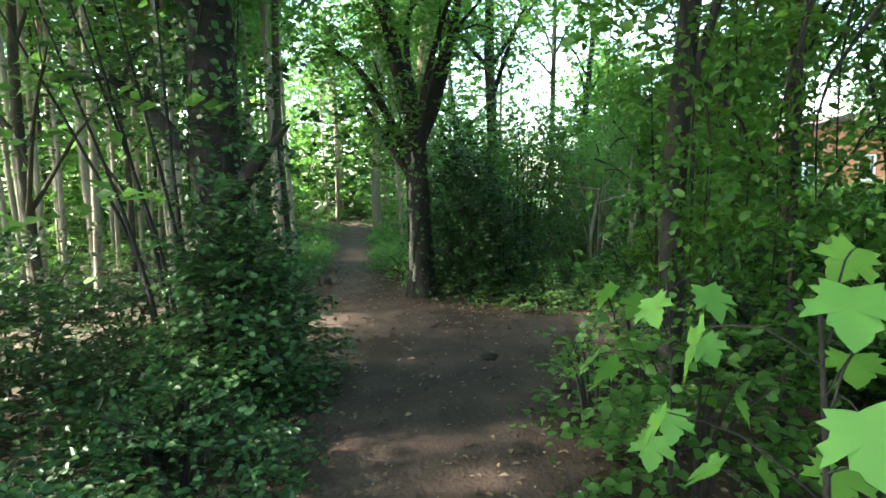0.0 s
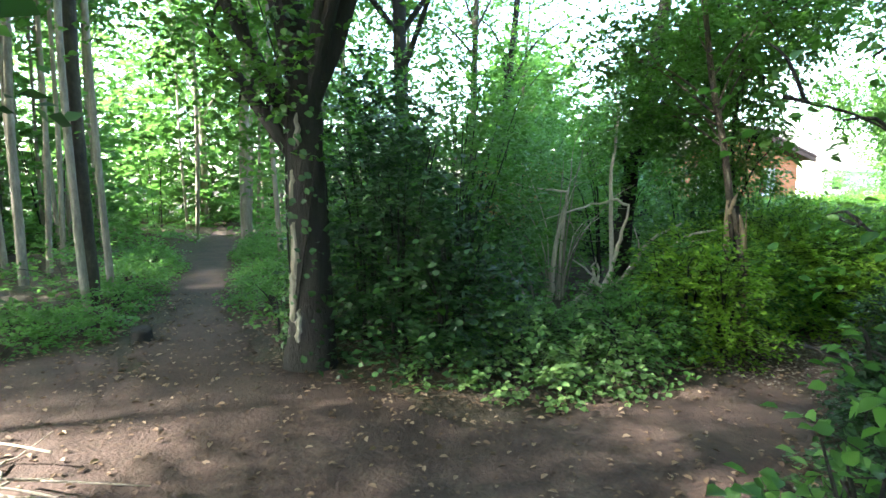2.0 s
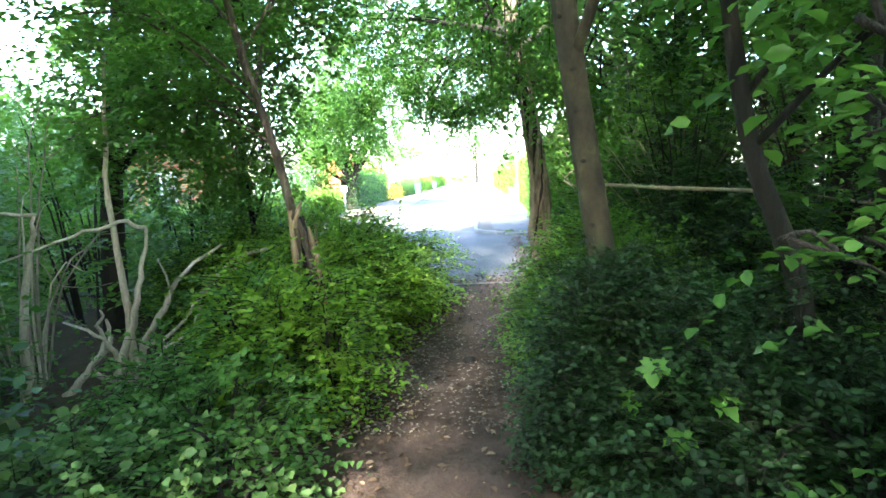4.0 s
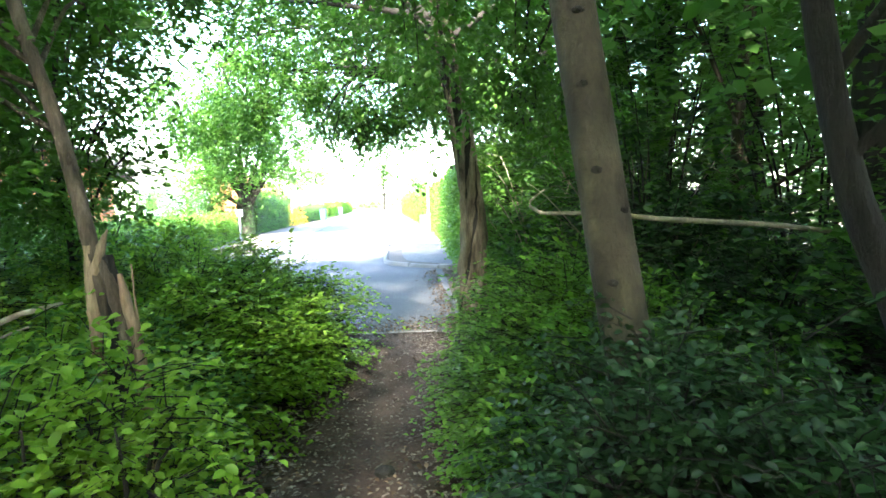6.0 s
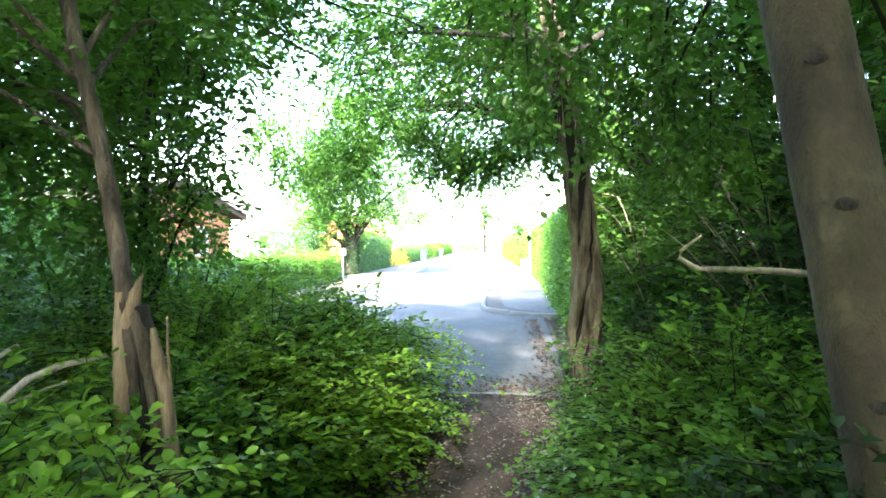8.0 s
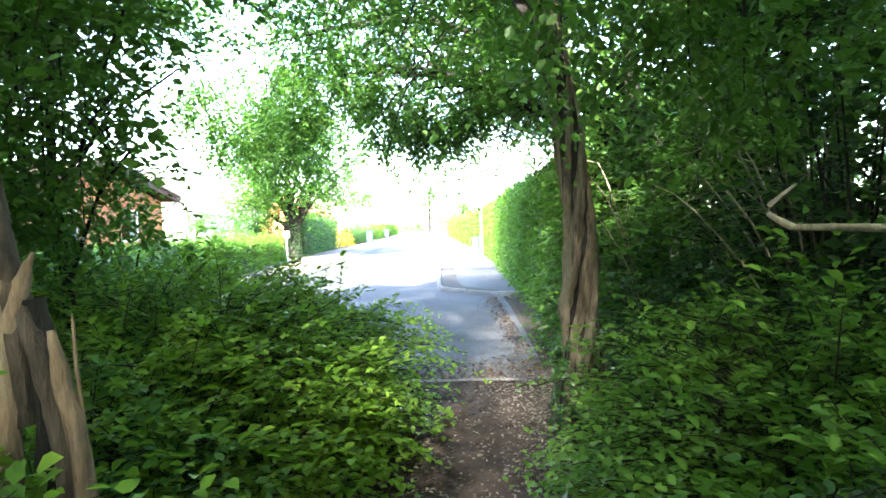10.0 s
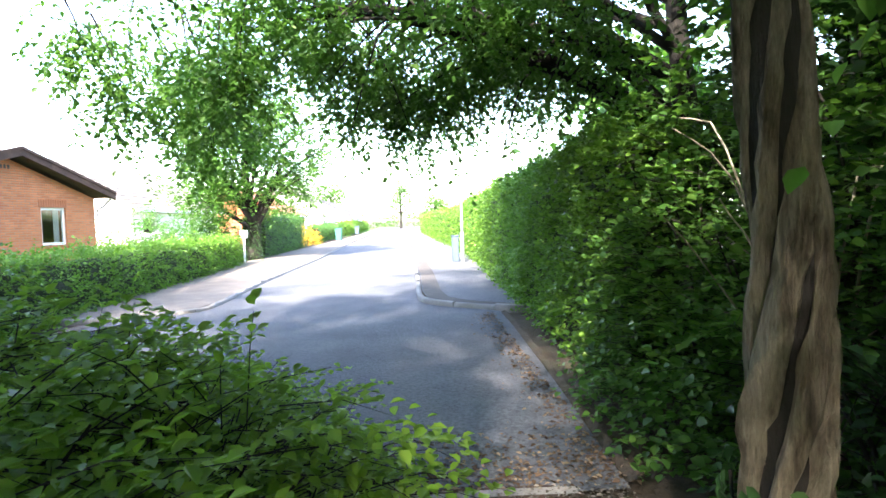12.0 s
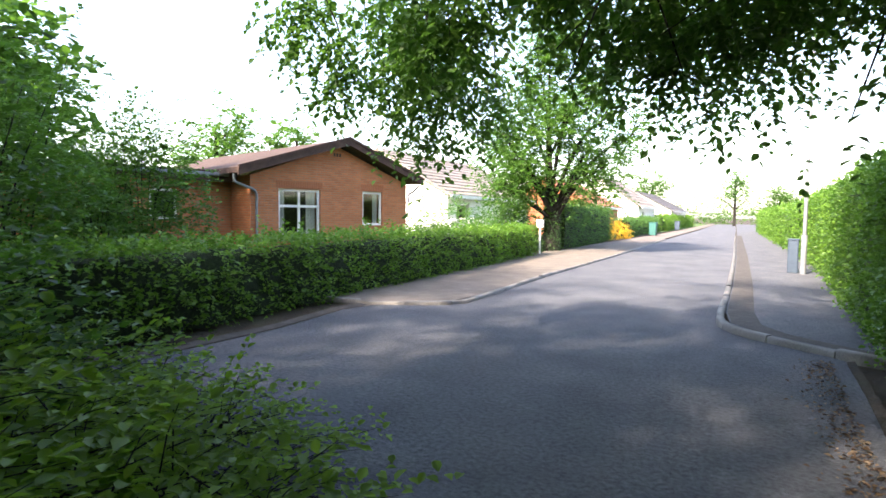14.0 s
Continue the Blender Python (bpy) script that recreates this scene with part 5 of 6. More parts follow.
heap("shrub", "leafy dark shrub before the ivy-clad trunk", [(1.05, -0.3, 0.42, 0.3, 1.5), (0.7, 0.05, 0.3, 0.26, 0.9)], 800, LEAF_IVY, 0.06, 0.34, 10, 59, width=0.4)
heap("sapling_clump", "young pale-leaved saplings beside the path", [(2.4, 1.78, 0.3, 0.26, 0.72), (3.2, 1.8, 0.4, 0.35, 0.9), (1.4, 2.8, 0.24, 0.24, 0.7), (1.95, 2.45, 0.22, 0.22, 0.4)], 190, LEAF_PALE, 0.075, 0.3, 8, 50, width=0.42)
heap("bush", "tangled undergrowth behind the saplings", [(3.6, 3.0, 1.1, 0.8, 1.3), (2.2, 3.2, 0.6, 0.5, 0.8), (5.0, 2.6, 1.1, 0.8, 1.4), (4.4, 4.6, 1.4, 1.2, 1.6), (3.2, 5.8, 1.0, 1.2, 1.7)], 1700, LEAF_WOOD, 0.07, 0.38, 10, 51)
heap("hazel", "leafy hazel growing over the end of the hedge", [(2.0, 10.6, 0.75, 1.1, 2.3), (1.9, 9.5, 0.6, 0.6, 1.5), (2.7, 9.8, 1.0, 1.2, 2.8)], 3400, LEAF_WOOD, 0.066, 0.34, 9, 52, width=0.42, stems=10)
heap("thicket", "dark thicket of twigs beside the twisted tree", [(2.6, 8.2, 1.0, 1.0, 2.5), (3.6, 7.4, 1.2, 1.2, 3.2), (3.3, 9.6, 1.2, 1.2, 4.2), (4.6, 9.4, 1.4, 1.6, 4.4)], 3800, LEAF_WOOD, 0.07, 0.36, 9, 53, stems=16, fine=False)
# near-black leaf colour paints the shade behind the hazel
heap("thicket", "tall growth behind the hazel, darkened for shade", [(3.0, 10.5, 1.0, 1.0, 4.6), (2.4, 9.5, 0.6, 0.6, 3.4), (2.3, 7.4, 0.5, 0.6, 2.8)], 1500, LEAF_DARK, 0.09, 0.4, 9, 67, stems=8, fine=False)
heap("ground_plants", "carpet of low green woodland plants", [(-4.5, 0.25, 0.8, 0.5, 0.2), (-4.0, -0.6, 0.9, 0.6, 0.26), (-4.0, 2.35, 0.9, 0.4, 0.4), (-3.2, 2.1, 0.4, 0.3, 0.35), (-5.2, 0.3, 1.4, 0.7, 0.28), (-4.9, -1.4, 1.2, 1.0, 0.35), (-8.0, 0.2, 2.0, 1.2, 0.4), (-7.5, -2.0, 2.2, 1.4, 0.5), (-11, -0.5, 2.5, 2.0, 0.5), (-10, -4, 3, 2.0, 0.6), (-15, 0, 3, 3, 0.6), (-5, -4, 2, 1.6, 0.6), (-5.2, 2.9, 1.2, 0.6, 0.5), (-8.0, 3.6, 1.8, 0.8, 0.7), (-12.5, 5.2, 2.5, 1.4, 0.9)], 2600, LEAF_PALE, 0.085, 0.32, 8, 54, stems=2, fine=False, category="ground cover")

heap("ground_plants", "bright low plants edging the narrow woodland path", [(-4.2, 0.5, 0.55, 0.3, 0.18), (-4.4, -0.1, 0.8, 0.5, 0.22), (-3.9, -0.9, 0.6, 0.5, 0.2), (-5.5, 0.72, 0.9, 0.34, 0.22), (-7.0, 1.0, 1.2, 0.36, 0.26), (-9.0, 1.4, 1.5, 0.4, 0.32), (-4.6, 2.3, 0.8, 0.3, 0.28), (-6.3, 2.75, 1.0, 0.32, 0.32), (-9.0, 3.35, 1.6, 0.4, 0.4)], 2600, LEAF_PALE, 0.055, 0.26, 9, 70, stems=2, fine=False, category="ground cover")
heap("bush", "leafy shrub at the garden end of the thicket", [(-2.95, 9.5, 0.6, 0.6, 2.0), (-3.5, 8.6, 0.6, 0.6, 2.2)], 800, LEAF_WOOD, 0.065, 0.34, 10, 71, stems=7, fine=False)

# far crowns take the paler leaf, its colour holding part of the sunlight
heap("background_wood", "green depth of the wood beyond the trunks", [(-16, -3, 3.5, 5, 5.5), (-22, 1, 4, 4, 7), (-24, 8, 5, 4, 8), (-14, -10, 4, 4, 7), (-22, -9, 5, 5, 8), (-6, -13, 4, 3, 7), (-16, 9, 3.5, 2.2, 5), (4, -11, 5, 3, 7), (12, -4, 3, 5, 7), (11.5, 5, 3, 5, 6), (9, 13, 3, 4, 5), (-12.5, -5.5, 3, 2, 3.6), (-27, -2, 3, 6, 9), (-18, 5.5, 2, 2, 6), (-19, 2.2, 2, 1.6, 4), (6.5, 9, 2, 3, 5)], 8000, LEAF_PALE, 0.3, 0.85, 7, 55, stems=5, fine=False, category="wood", shell=0.3)

heap("background_wood", "bright leafy depth of the wood along the path", [(-13.5, 5.4, 2.0, 1.2, 5.5), (-14, -0.3, 2.0, 1.5, 4.5), (-21, 4.0, 2.0, 2.6, 8), (-11.5, -3.5, 2, 1.5, 4.5), (-17, -5, 2.5, 3, 6.5), (-24, 3, 2, 6, 9), (-9.5, 6.0, 1.5, 1.2, 4.5)], 6000, LEAF_PALE, 0.22, 0.65, 7, 58, stems=5, fine=False, category="wood", shell=0.35)

# garden shrubs, roadside tree, far trees
heap("garden_shrub", "tall loose garden shrub in front of the brick house", [(-10.2, 15.2, 1.2, 1.2, 3.3), (-9.6, 14.0, 0.9, 0.9, 2.2), (-10.8, 14.2, 1.2, 1.1, 2.6)], 4200, LEAF_WOOD, 0.085, 0.42, 9, 61, stems=16, fine=False)
heap("garden_shrub", "tall dark shrubbery at the corner of the garden", [(-7.6, 11.4, 1.1, 1.2, 3.4), (-8.9, 12.4, 1.2, 1.2, 3.9), (-8.2, 9.8, 1.2, 1.2, 3.2)], 3600, LEAF_WOOD, 0.085, 0.42, 9, 66, stems=12, fine=False)
heap("garden_shrub", "pale yellow-green shrubs beside the white bungalow", [(-10.6, 28.5, 1.2, 1.4, 2.1), (-10.0, 31, 1.2, 1.2, 1.9), (-11.2, 26.9, 0.9, 0.9, 1.9), (-10.4, 34.0, 1.2, 1.6, 2.0)], 2100, LEAF_PALE, 0.09, 0.5, 9, 62, fine=False)
heap("dark_shrub", "dark evergreen shrub beside the roadside tree", [(-9.0, 31.8, 1.1, 1.1, 1.9), (-7.5, 31.5, 0.55, 0.5, 1.3)], 800, LEAF_DARK, 0.09, 0.4, 9, 63, fine=False)
heap("flowering_shrub", "yellow flowering shrub by the far pavement", [(-8.4, 48.5, 0.8, 1.6, 1.2)], 500, LEAF_YELLOW, 0.09, 0.35, 9, 64, fine=False)
tree("roadside_tree", "broad green roadside tree with a forked trunk", (-7.4, 31.8, 0), [(0, 0, -0.05), (0.02, 0, 0.9), (0.0, 0.05, 1.8), (-0.3, 0.2, 3.4), (-0.4, 0.3, 7.5)], [0.34, 0.26, 0.24, 0.16, 0.04],
     [(0.38, (-2.6, -0.8, 3.0), 120), (0.4, (2.4, -0.6, 3.6), 130), (0.45, (-1.2, -2.2, 3.4), 140), (0.5, (-3.2, 0.8, 4.4), 150), (0.5, (1.2, 2.4, 4.4), 120), (0.55, (3.4, 0.6, 5.0), 110), (0.6, (-2.2, -1.5, 5.4), 170), (0.65, (1.6, -1.6, 5.6), 150), (0.75, (-1.8, 1.2, 7.0), 150), (0.8, (1.6, 1.0, 7.0), 130), (0.9, (-0.6, -0.8, 8.3), 160), (0.95, (0.6, 0.2, 9.0), 150), (0.6, (3.9, -0.5, 6.0), 60)],
     BARK_DARK, LEAF_WOOD, 0.14, 0.55, 9, 12, 0.08, seed=65, fine=False, spread=0.7, thick=2.9, stems=[([(0.05, 0, 1.4), (0.5, 0.1, 2.4), (1.2, 0.1, 4.0)], [0.17, 0.13, 0.06])])


def far_tree(label, at, h, w, leaf, seed):
    r = np.random.default_rng(seed)
    limbs = [(r.uniform(0.3, 1.0), None, 60) for i in range(16)]
    limbs = [(s, (math.cos(i * 2.4) * w * (1.1 - 0.6 * s) * 0.8, math.sin(i * 2.4) * w * (1.1 - 0.6 * s) * 0.8, h * (0.25 + 0.7 * s)), k) for i, (s, e, k) in enumerate(limbs)]
    return tree("far_tree", label, at, [(0, 0, -0.05), (0, 0, h * 0.5), (0, 0, h * 0.9)], [0.3, 0.2, 0.05], limbs, BARK_DARK, leaf, 0.32, 1.2, 8, 7, 0.05, seed=seed, fine=False, spread=w * 0.25, thick=0.6)


far_tree("tall rounded tree standing at the end of the road", (-4.2, 132, 0), 11, 4.0, LEAF_PALE, 71)
far_tree("garden tree behind the brick house", (-26, 36, 0), 7, 3.0, LEAF_WOOD, 72)
far_tree("garden tree behind the brick house", (-30, 33, 0), 7.5, 3.5, LEAF_WOOD, 73)
far_tree("tree behind the far bungalows", (-16, 110, 0), 8, 5, LEAF_WOOD, 74)
far_tree("tree beyond the bend", (3, 120, 0), 6, 4, LEAF_WOOD, 75)
heap("tree_line", "hazy green tree line closing the end of the road", [(-44, 150, 15, 5, 6), (-20, 156, 12, 5, 5), (-2, 164, 10, 5, 5), (18, 150, 12, 6, 6), (13, 104, 6, 12, 4.5)], 2600, LEAF_WOOD, 0.5, 1.6, 7, 69, stems=3, fine=False, category="trees", shell=0.4)
far_tree("tree at the garden's edge", (-14.5, 14.2, 0), 6.5, 2.2, LEAF_WOOD, 76)
far_tree("tree behind the tall hedge", (5.5, 20, 0), 5.0, 2.2, LEAF_WOOD, 77)


# ---- dead wood, small things ----
def dead_branches():
    t = thing("dead_branches", "bare bleached dead branches standing in the undergrowth", "branches", (-2.42, 5.7, 0))
    r = np.random.default_rng(9)
    # right and away as seen from the junction
    e1, e2 = np.array([0.83, 0.56, 0.0]), np.array([-0.56, 0.83, 0.0])
    specs = [([(0, 0, 0), (0.12, 0.02, 0.35), (0.3, 0.05, 0.62), (0.42, 0.0, 0.85), (0.75, 0.02, 1.05)], 0.028), ([(0, 0, 0.02), (-0.12, 0.0, 0.3), (-0.2, 0.04, 0.5), (-0.14, 0.02, 0.62)], 0.022),
             ([(-0.45, 0, 0.0), (-0.3, 0, 0.18), (-0.12, 0.05, 0.4), (-0.16, 0.02, 0.55)], 0.03), ([(-0.7, 0.05, -0.02), (-0.66, 0.05, 0.5), (-0.58, 0.02, 1.05), (-0.5, 0, 1.4)], 0.035),
             ([(-0.5, 0.0, 1.38), (-0.8, 0.02, 1.42), (-1.25, 0.1, 1.5)], 0.012), ([(0.02, 0.05, 0), (0.0, 0.1, 0.8), (-0.03, 0.12, 1.6), (0.05, 0.2, 2.6)], 0.032), ([(0.1, 0, 0.3), (0.35, -0.05, 0.42), (0.6, -0.1, 0.75), (0.95, -0.1, 0.9)], 0.014),
             ([(-1.0, 0.2, 0.0), (-1.3, 0.2, 0.4), (-1.7, 0.3, 0.8)], 0.018), ([(-0.9, 0.1, 0), (-1.1, 0.05, 0.7), (-1.5, 0.1, 1.3)], 0.012), ([(0.3, 0, 0.6), (0.32, 0, 0.8), (0.25, 0, 1.0)], 0.012), ([(0.35, -0.1, 0.1), (0.2, -0.1, 0.25), (0.5, -0.12, 0.45), (0.55, -0.1, 0.7), (0.85, -0.1, 0.95), (1.1, -0.1, 1.0)], 0.03), ([(0.5, -0.12, 0.4), (0.75, -0.15, 0.5), (0.8, -0.1, 0.7)], 0.02), ([(0.0, -0.1, 0.05), (-0.25, -0.1, 0.2), (-0.15, -0.1, 0.42), (-0.4, -0.1, 0.6)], 0.022), ([(-0.1, -0.1, 0.1), (0.1, -0.12, 0.75), (0.2, -0.1, 1.25)], 0.03), ([(0.2, -0.1, 1.25), (0.0, -0.1, 1.3), (-0.35, -0.1, 1.2), (-0.8, -0.1, 1.05)], 0.014)]
    for c, w in specs:
        q = curve_pts([e1 * a + e2 * b + UP * z for a, b, z in c], 14)
        q = q + r.normal(0, 0.008, q.shape)
        piece("branch", np_mesh("branch", *tube(q, [w * 1.15, w * 0.8, w * 0.35], 7, 0.1, r), smooth=True), WOOD_DEAD, t)
    return t


dead_branches()


def snapped_branch():
    t = thing("snapped_branch", "pale snapped branch lying level in the bushes", "branch", (1.06, 5.95, 1.42))
    q = curve_pts([(0, 0, 0), (0.3, 0.02, -0.01), (0.7, 0.05, -0.05), (1.5, 0.15, -0.12), (2.6, 0.3, -0.3)], 18)
    piece("branch", np_mesh("branch", *tube(q, [0.009, 0.014, 0.015, 0.01], 8, 0.12), smooth=True), BARK_PALE, t)
    q = curve_pts([(0.0, 0, 0.0), (-0.06, 0.02, 0.05), (0.02, 0.02, 0.12)], 6)
    piece("stub", np_mesh("stub", *tube(q, [0.012, 0.004], 6)), WOOD_DEAD, t)
    return t


snapped_branch()


def bare_shrub(at, n, seed, reach, label):
    """Many thin leafless shoots from one foot."""
    r = np.random.default_rng(seed)
    t = thing("bare_shrub", label, "shrub", at)
    for i in range(n):
        a = r.uniform(0, 6.28)
        d = np.array([math.cos(a), math.sin(a) * 0.6, 0])
        h, s = r.uniform(0.9, 2.3), r.uniform(0.3, reach)
        q = curve_pts([d * 0.1 - UP * 0.04, d * s * 0.35 + UP * h * 0.5, d * s * 0.8 + UP * h * 0.85, d * s * 1.2 + UP * (h + r.normal(0, 0.1))], 9)
        q[2:] += np.cumsum(r.normal(0, 0.012, q[2:].shape), axis=0)
        piece("shoot", np_mesh("shoot", *tube(q, [0.012, 0.007, 0.003], 5), smooth=True), BARK_PALE if i % 2 else WOOD_DEAD, t)
        for k in range(2):
            o = q[r.integers(3, 8)]
            e = o + unit(d + r.normal(0, 0.7, 3)) * r.uniform(0.2, 0.5)
            piece("twig", np_mesh("twig", *tube(curve_pts([o, (o + e) / 2 + r.normal(0, 0.03, 3), e], 5), [0.004, 0.002], 4)), BARK_PALE, t)
    return t


def twig_pile(at, n, seed):
    r = np.random.default_rng(seed)
    t = thing("twig_pile", "heap of dry grey twigs on the wood floor", "twigs", at)
    for i in range(n):
        a, o = r.uniform(0, 6.28), r.normal(0, 0.32, 2)
        ln, z = r.uniform(0.25, 0.7), r.uniform(0.0, 0.14)
        d = np.array([math.cos(a), math.sin(a), r.normal(0.08, 0.12)])
        p = np.array([o[0], o[1], z])
        q = curve_pts([p - d * ln / 2, p + r.normal(0, 0.03, 3), p + d * ln / 2], 7)
        q[:, 2] = np.maximum(q[:, 2], 0.004)
        piece("twig", np_mesh("twig", *tube(q, [0.008, 0.006, 0.003], 5), smooth=True), WOOD_DEAD if i % 3 else BARK_PALE, t)


twig_pile((-0.85, -0.15, 0), 42, 121)
bare_shrub((2.35, 7.7, 0), 16, 111, 1.0, "pale leafless shoots tangled in the thicket")
bare_shrub((1.9, 9.3, 0), 9, 112, 0.7, "thin bare shoots behind the twisted tree")
bare_shrub((-3.2, 5.6, 0), 12, 113, 1.1, "dry bare twigs standing in the shade")


def knots():
    """Dark branch scars on the smooth trunk."""
    t = next(o for o in scene.objects if o.name == "smooth_barked_tree")
    line = curve_pts([(0, 0, -0.05), (-0.06, 0.05, 0.7), (-0.16, 0.18, 1.6), (-0.27, 0.3, 2.6), (-0.4, 0.45, 4.2)], 200)
    r = np.random.default_rng(6)
    for z, a in ((0.75, -1.9), (1.22, -2.1), (1.58, -2.0), (1.86, -2.0), (2.1, -1.7), (1.45, -1.0), (1.05, -1.2), (2.4, -2.2)):
        p = line[np.argmin(np.abs(line[:, 2] - z))]
        rad = np.interp(z, [0, 0.7, 1.6, 2.6], [0.105, 0.084, 0.079, 0.074])
        bm = bmesh.new()
        bmesh.ops.create_icosphere(bm, subdivisions=2, radius=0.02)
        for v in bm.verts:
            v.co.x *= 0.4 + r.normal(0, 0.04)
            v.co.z *= 0.6
            v.co *= 1 + r.normal(0, 0.08)
        k = part("knot", bm, BARK_DARK, t, "dark branch scar", True)
        k.matrix_basis = pose(p[0] + math.cos(a) * rad, p[1] + math.sin(a) * rad, z, 0, 0, math.degrees(a))


knots()


def pale_patches():
    """Pale ragged patches on one side of the forked trunk."""
    t = next(o for o in scene.objects if o.name == "forked_tree")
    r = np.random.default_rng(12)
    for z0, z1, a0, w in ((0.35, 0.8, -1.35, 0.55), (0.7, 1.2, -1.15, 0.5), (0.2, 0.5, -0.9, 0.35), (1.3, 1.6, -1.3, 0.3), (1.75, 2.0, -0.9, 0.25)):
        n, m = 9, 7
        V = []
        for i in range(n):
            z = z0 + (z1 - z0) * i / (n - 1)
            ww = w * math.sin(math.pi * (i + 0.6) / n) ** 0.6 * r.uniform(0.75, 1.15)
            sh = r.normal(0, 0.05)
            for j in range(m):
                a = a0 + sh + ww * (j / (m - 1) - 0.5)
                rad = np.interp(z, [0, 0.5, 1.3, 2.4], [0.22, 0.17, 0.157, 0.14]) + (0.008 if 0 < j < m - 1 and 0 < i < n - 1 else -0.02) + r.normal(0, 0.002)
                V.append((math.cos(a) * rad + 0.01, math.sin(a) * rad + 0.01, z))
        F = [[i * m + j, i * m + j + 1, (i + 1) * m + j + 1, (i + 1) * m + j] for i in range(n - 1) for j in range(m - 1)]
        piece("bark_plate", np_mesh("bark_plate", V, F, True), BARK_PALE, t, "pale trunk patch")


pale_patches()


def maple_leaf_mesh(size, r):
    """A five-lobed toothed leaf with a slight fold."""
    lob = [(0.0, 0.0), (0.14, -0.05), (0.40, -0.1), (0.38, 0.03), (0.54, 0.06), (0.40, 0.2), (0.46, 0.3), (0.62, 0.36), (0.58, 0.5), (0.68, 0.66), (0.48, 0.6), (0.30, 0.52), (0.34, 0.7), (0.24, 0.74), (0.2, 0.86), (0.0, 1.06)]
    pts = lob + [(-x, y) for x, y in lob[-2:0:-1]]
    V = [(0, 0.38, 0.0)] + [(x, y, 0.12 * abs(x) - 0.25 * max(0, y - 0.4) ** 2 + 0.02 * math.sin(9 * x + 7 * y)) for x, y in pts]
    n = len(pts)
    return np.array(V) * size, np.array([[0, i + 1, (i + 1) % n + 1] for i in range(n)])


def maple(label, at, h, leaves, size, seed, out=0.45):
    r = np.random.default_rng(seed)
    t = thing("maple_sapling", label, "sapling", at)
    piece("stem", np_mesh("stem", *tube(curve_pts([(0, 0, -0.03), (0.02, 0.01, h * 0.5), (-0.03, 0.0, h)], 10), [0.014, 0.01, 0.004], 7), smooth=True), BARK_DARK, t)
    base, F = maple_leaf_mesh(1.0, r)
    for i in range(leaves):
        z = h * (0.35 + 0.65 * (i + 0.5) / leaves)
        a = i * 2.4 + r.normal(0, 0.3)
        ln = out * r.uniform(0.6, 1.1) * (1.15 - 0.5 * z / h)
        e = Vector((math.cos(a) * ln, math.sin(a) * ln, z + r.uniform(-0.02, 0.12)))
        leaf = piece("leaf", np_mesh("leaf", base * size * r.uniform(0.75, 1.15), F), LEAF_MAPLE, t)
        leaf.matrix_basis = Matrix.Translation(e) @ Euler((r.uniform(-1.25, -0.55), r.normal(0, 0.3), a - math.pi / 2)).to_matrix().to_4x4()
        piece("leaf_stalk", np_mesh("leaf_stalk", *tube(curve_pts([(0, 0, z - 0.05), tuple(e * 0.5 + Vector((0, 0, 0.5 * z + 0.02))), tuple(e)], 5), [0.003, 0.002], 4)), BARK_DARK, t)
    return t


maple("maple sapling with large bright lobed leaves", (4.42, 0.98, 0), 1.38, 15, 0.15, 81, 0.4)
maple("maple sapling with bright lobed leaves beside the path", (3.35, 1.5, 0), 1.2, 14, 0.15, 82, 0.36)
maple("small maple sapling at the path's edge", (1.45, 3.0, 0), 0.75, 9, 0.1, 83, 0.26)
maple("small maple sapling in the undergrowth", (1.25, 4.2, 0), 0.75, 10, 0.11, 84, 0.3)


def scatter_leaves(name, label, n, region, size, mat, seed, lift=0.008):
    r = np.random.default_rng(seed)
    x, y = r.uniform(region[0], region[2], n * 3), r.uniform(region[1], region[3], n * 3)
    d = off_track(x, y)
    ok = (d < 0.45) & (r.uniform(0, 1, n * 3) < np.clip(0.75 + d * 1.2, 0.25, 1))
    x, y = x[ok][:n], y[ok][:n]
    k = len(x)
    pos = np.stack([x, y, np.full(k, lift) + 0.012 * wave(x, y, 1.5) + r.uniform(0.0, 0.012, k)], 1)
    a = r.uniform(0, 6.28, k)
    way = np.stack([np.cos(a), np.sin(a), r.normal(0, 0.15, k)], 1)
    t = piece(name, np_mesh(name, *leaf_blades(pos, way, UP + r.normal(0, 0.25, (k, 3)), size * r.uniform(0.5, 1.4, k), 0.3, 0.1)), mat)
    return tagged(t, label, "leaf litter", kind="stuff")


scatter_leaves("fallen_leaves", "dry brown leaves scattered on the earth path", 9000, (-6, -1.5, 6, 6.5), 0.042, LEAF_DEAD, 91)
scatter_leaves("wood_chips", "pale wood chips strewn on the path near the road", 12500, (-0.8, 4.8, 1.0, 9.6), 0.027, CHIP, 92)


def road_litter():
    r = np.random.default_rng(93)
    n = 2000
    x = np.concatenate([r.uniform(-0.9, 1.1, n // 2), 1.0 - np.abs(r.normal(0, 0.14, n - n // 2))])
    y = np.concatenate([9.6 + np.abs(r.normal(0, 0.35, n // 2)), r.uniform(9.7, 15.5, n - n // 2)])
    pos = np.stack([x, y, 0.006 + r.uniform(0, 0.012, n)], 1)
    a = r.uniform(0, 6.28, n)
    t = piece("road_litter", np_mesh("road_litter", *leaf_blades(pos, np.stack([np.cos(a), np.sin(a), r.normal(0, 0.2, n)], 1), UP + r.normal(0, 0.3, (n, 3)), 0.035 * r.uniform(0.5, 1.4, n), 0.3)), LEAF_DEAD)
    tagged(t, "dry leaves and chips gathered at the road edge", "leaf litter", kind="stuff")


road_litter()


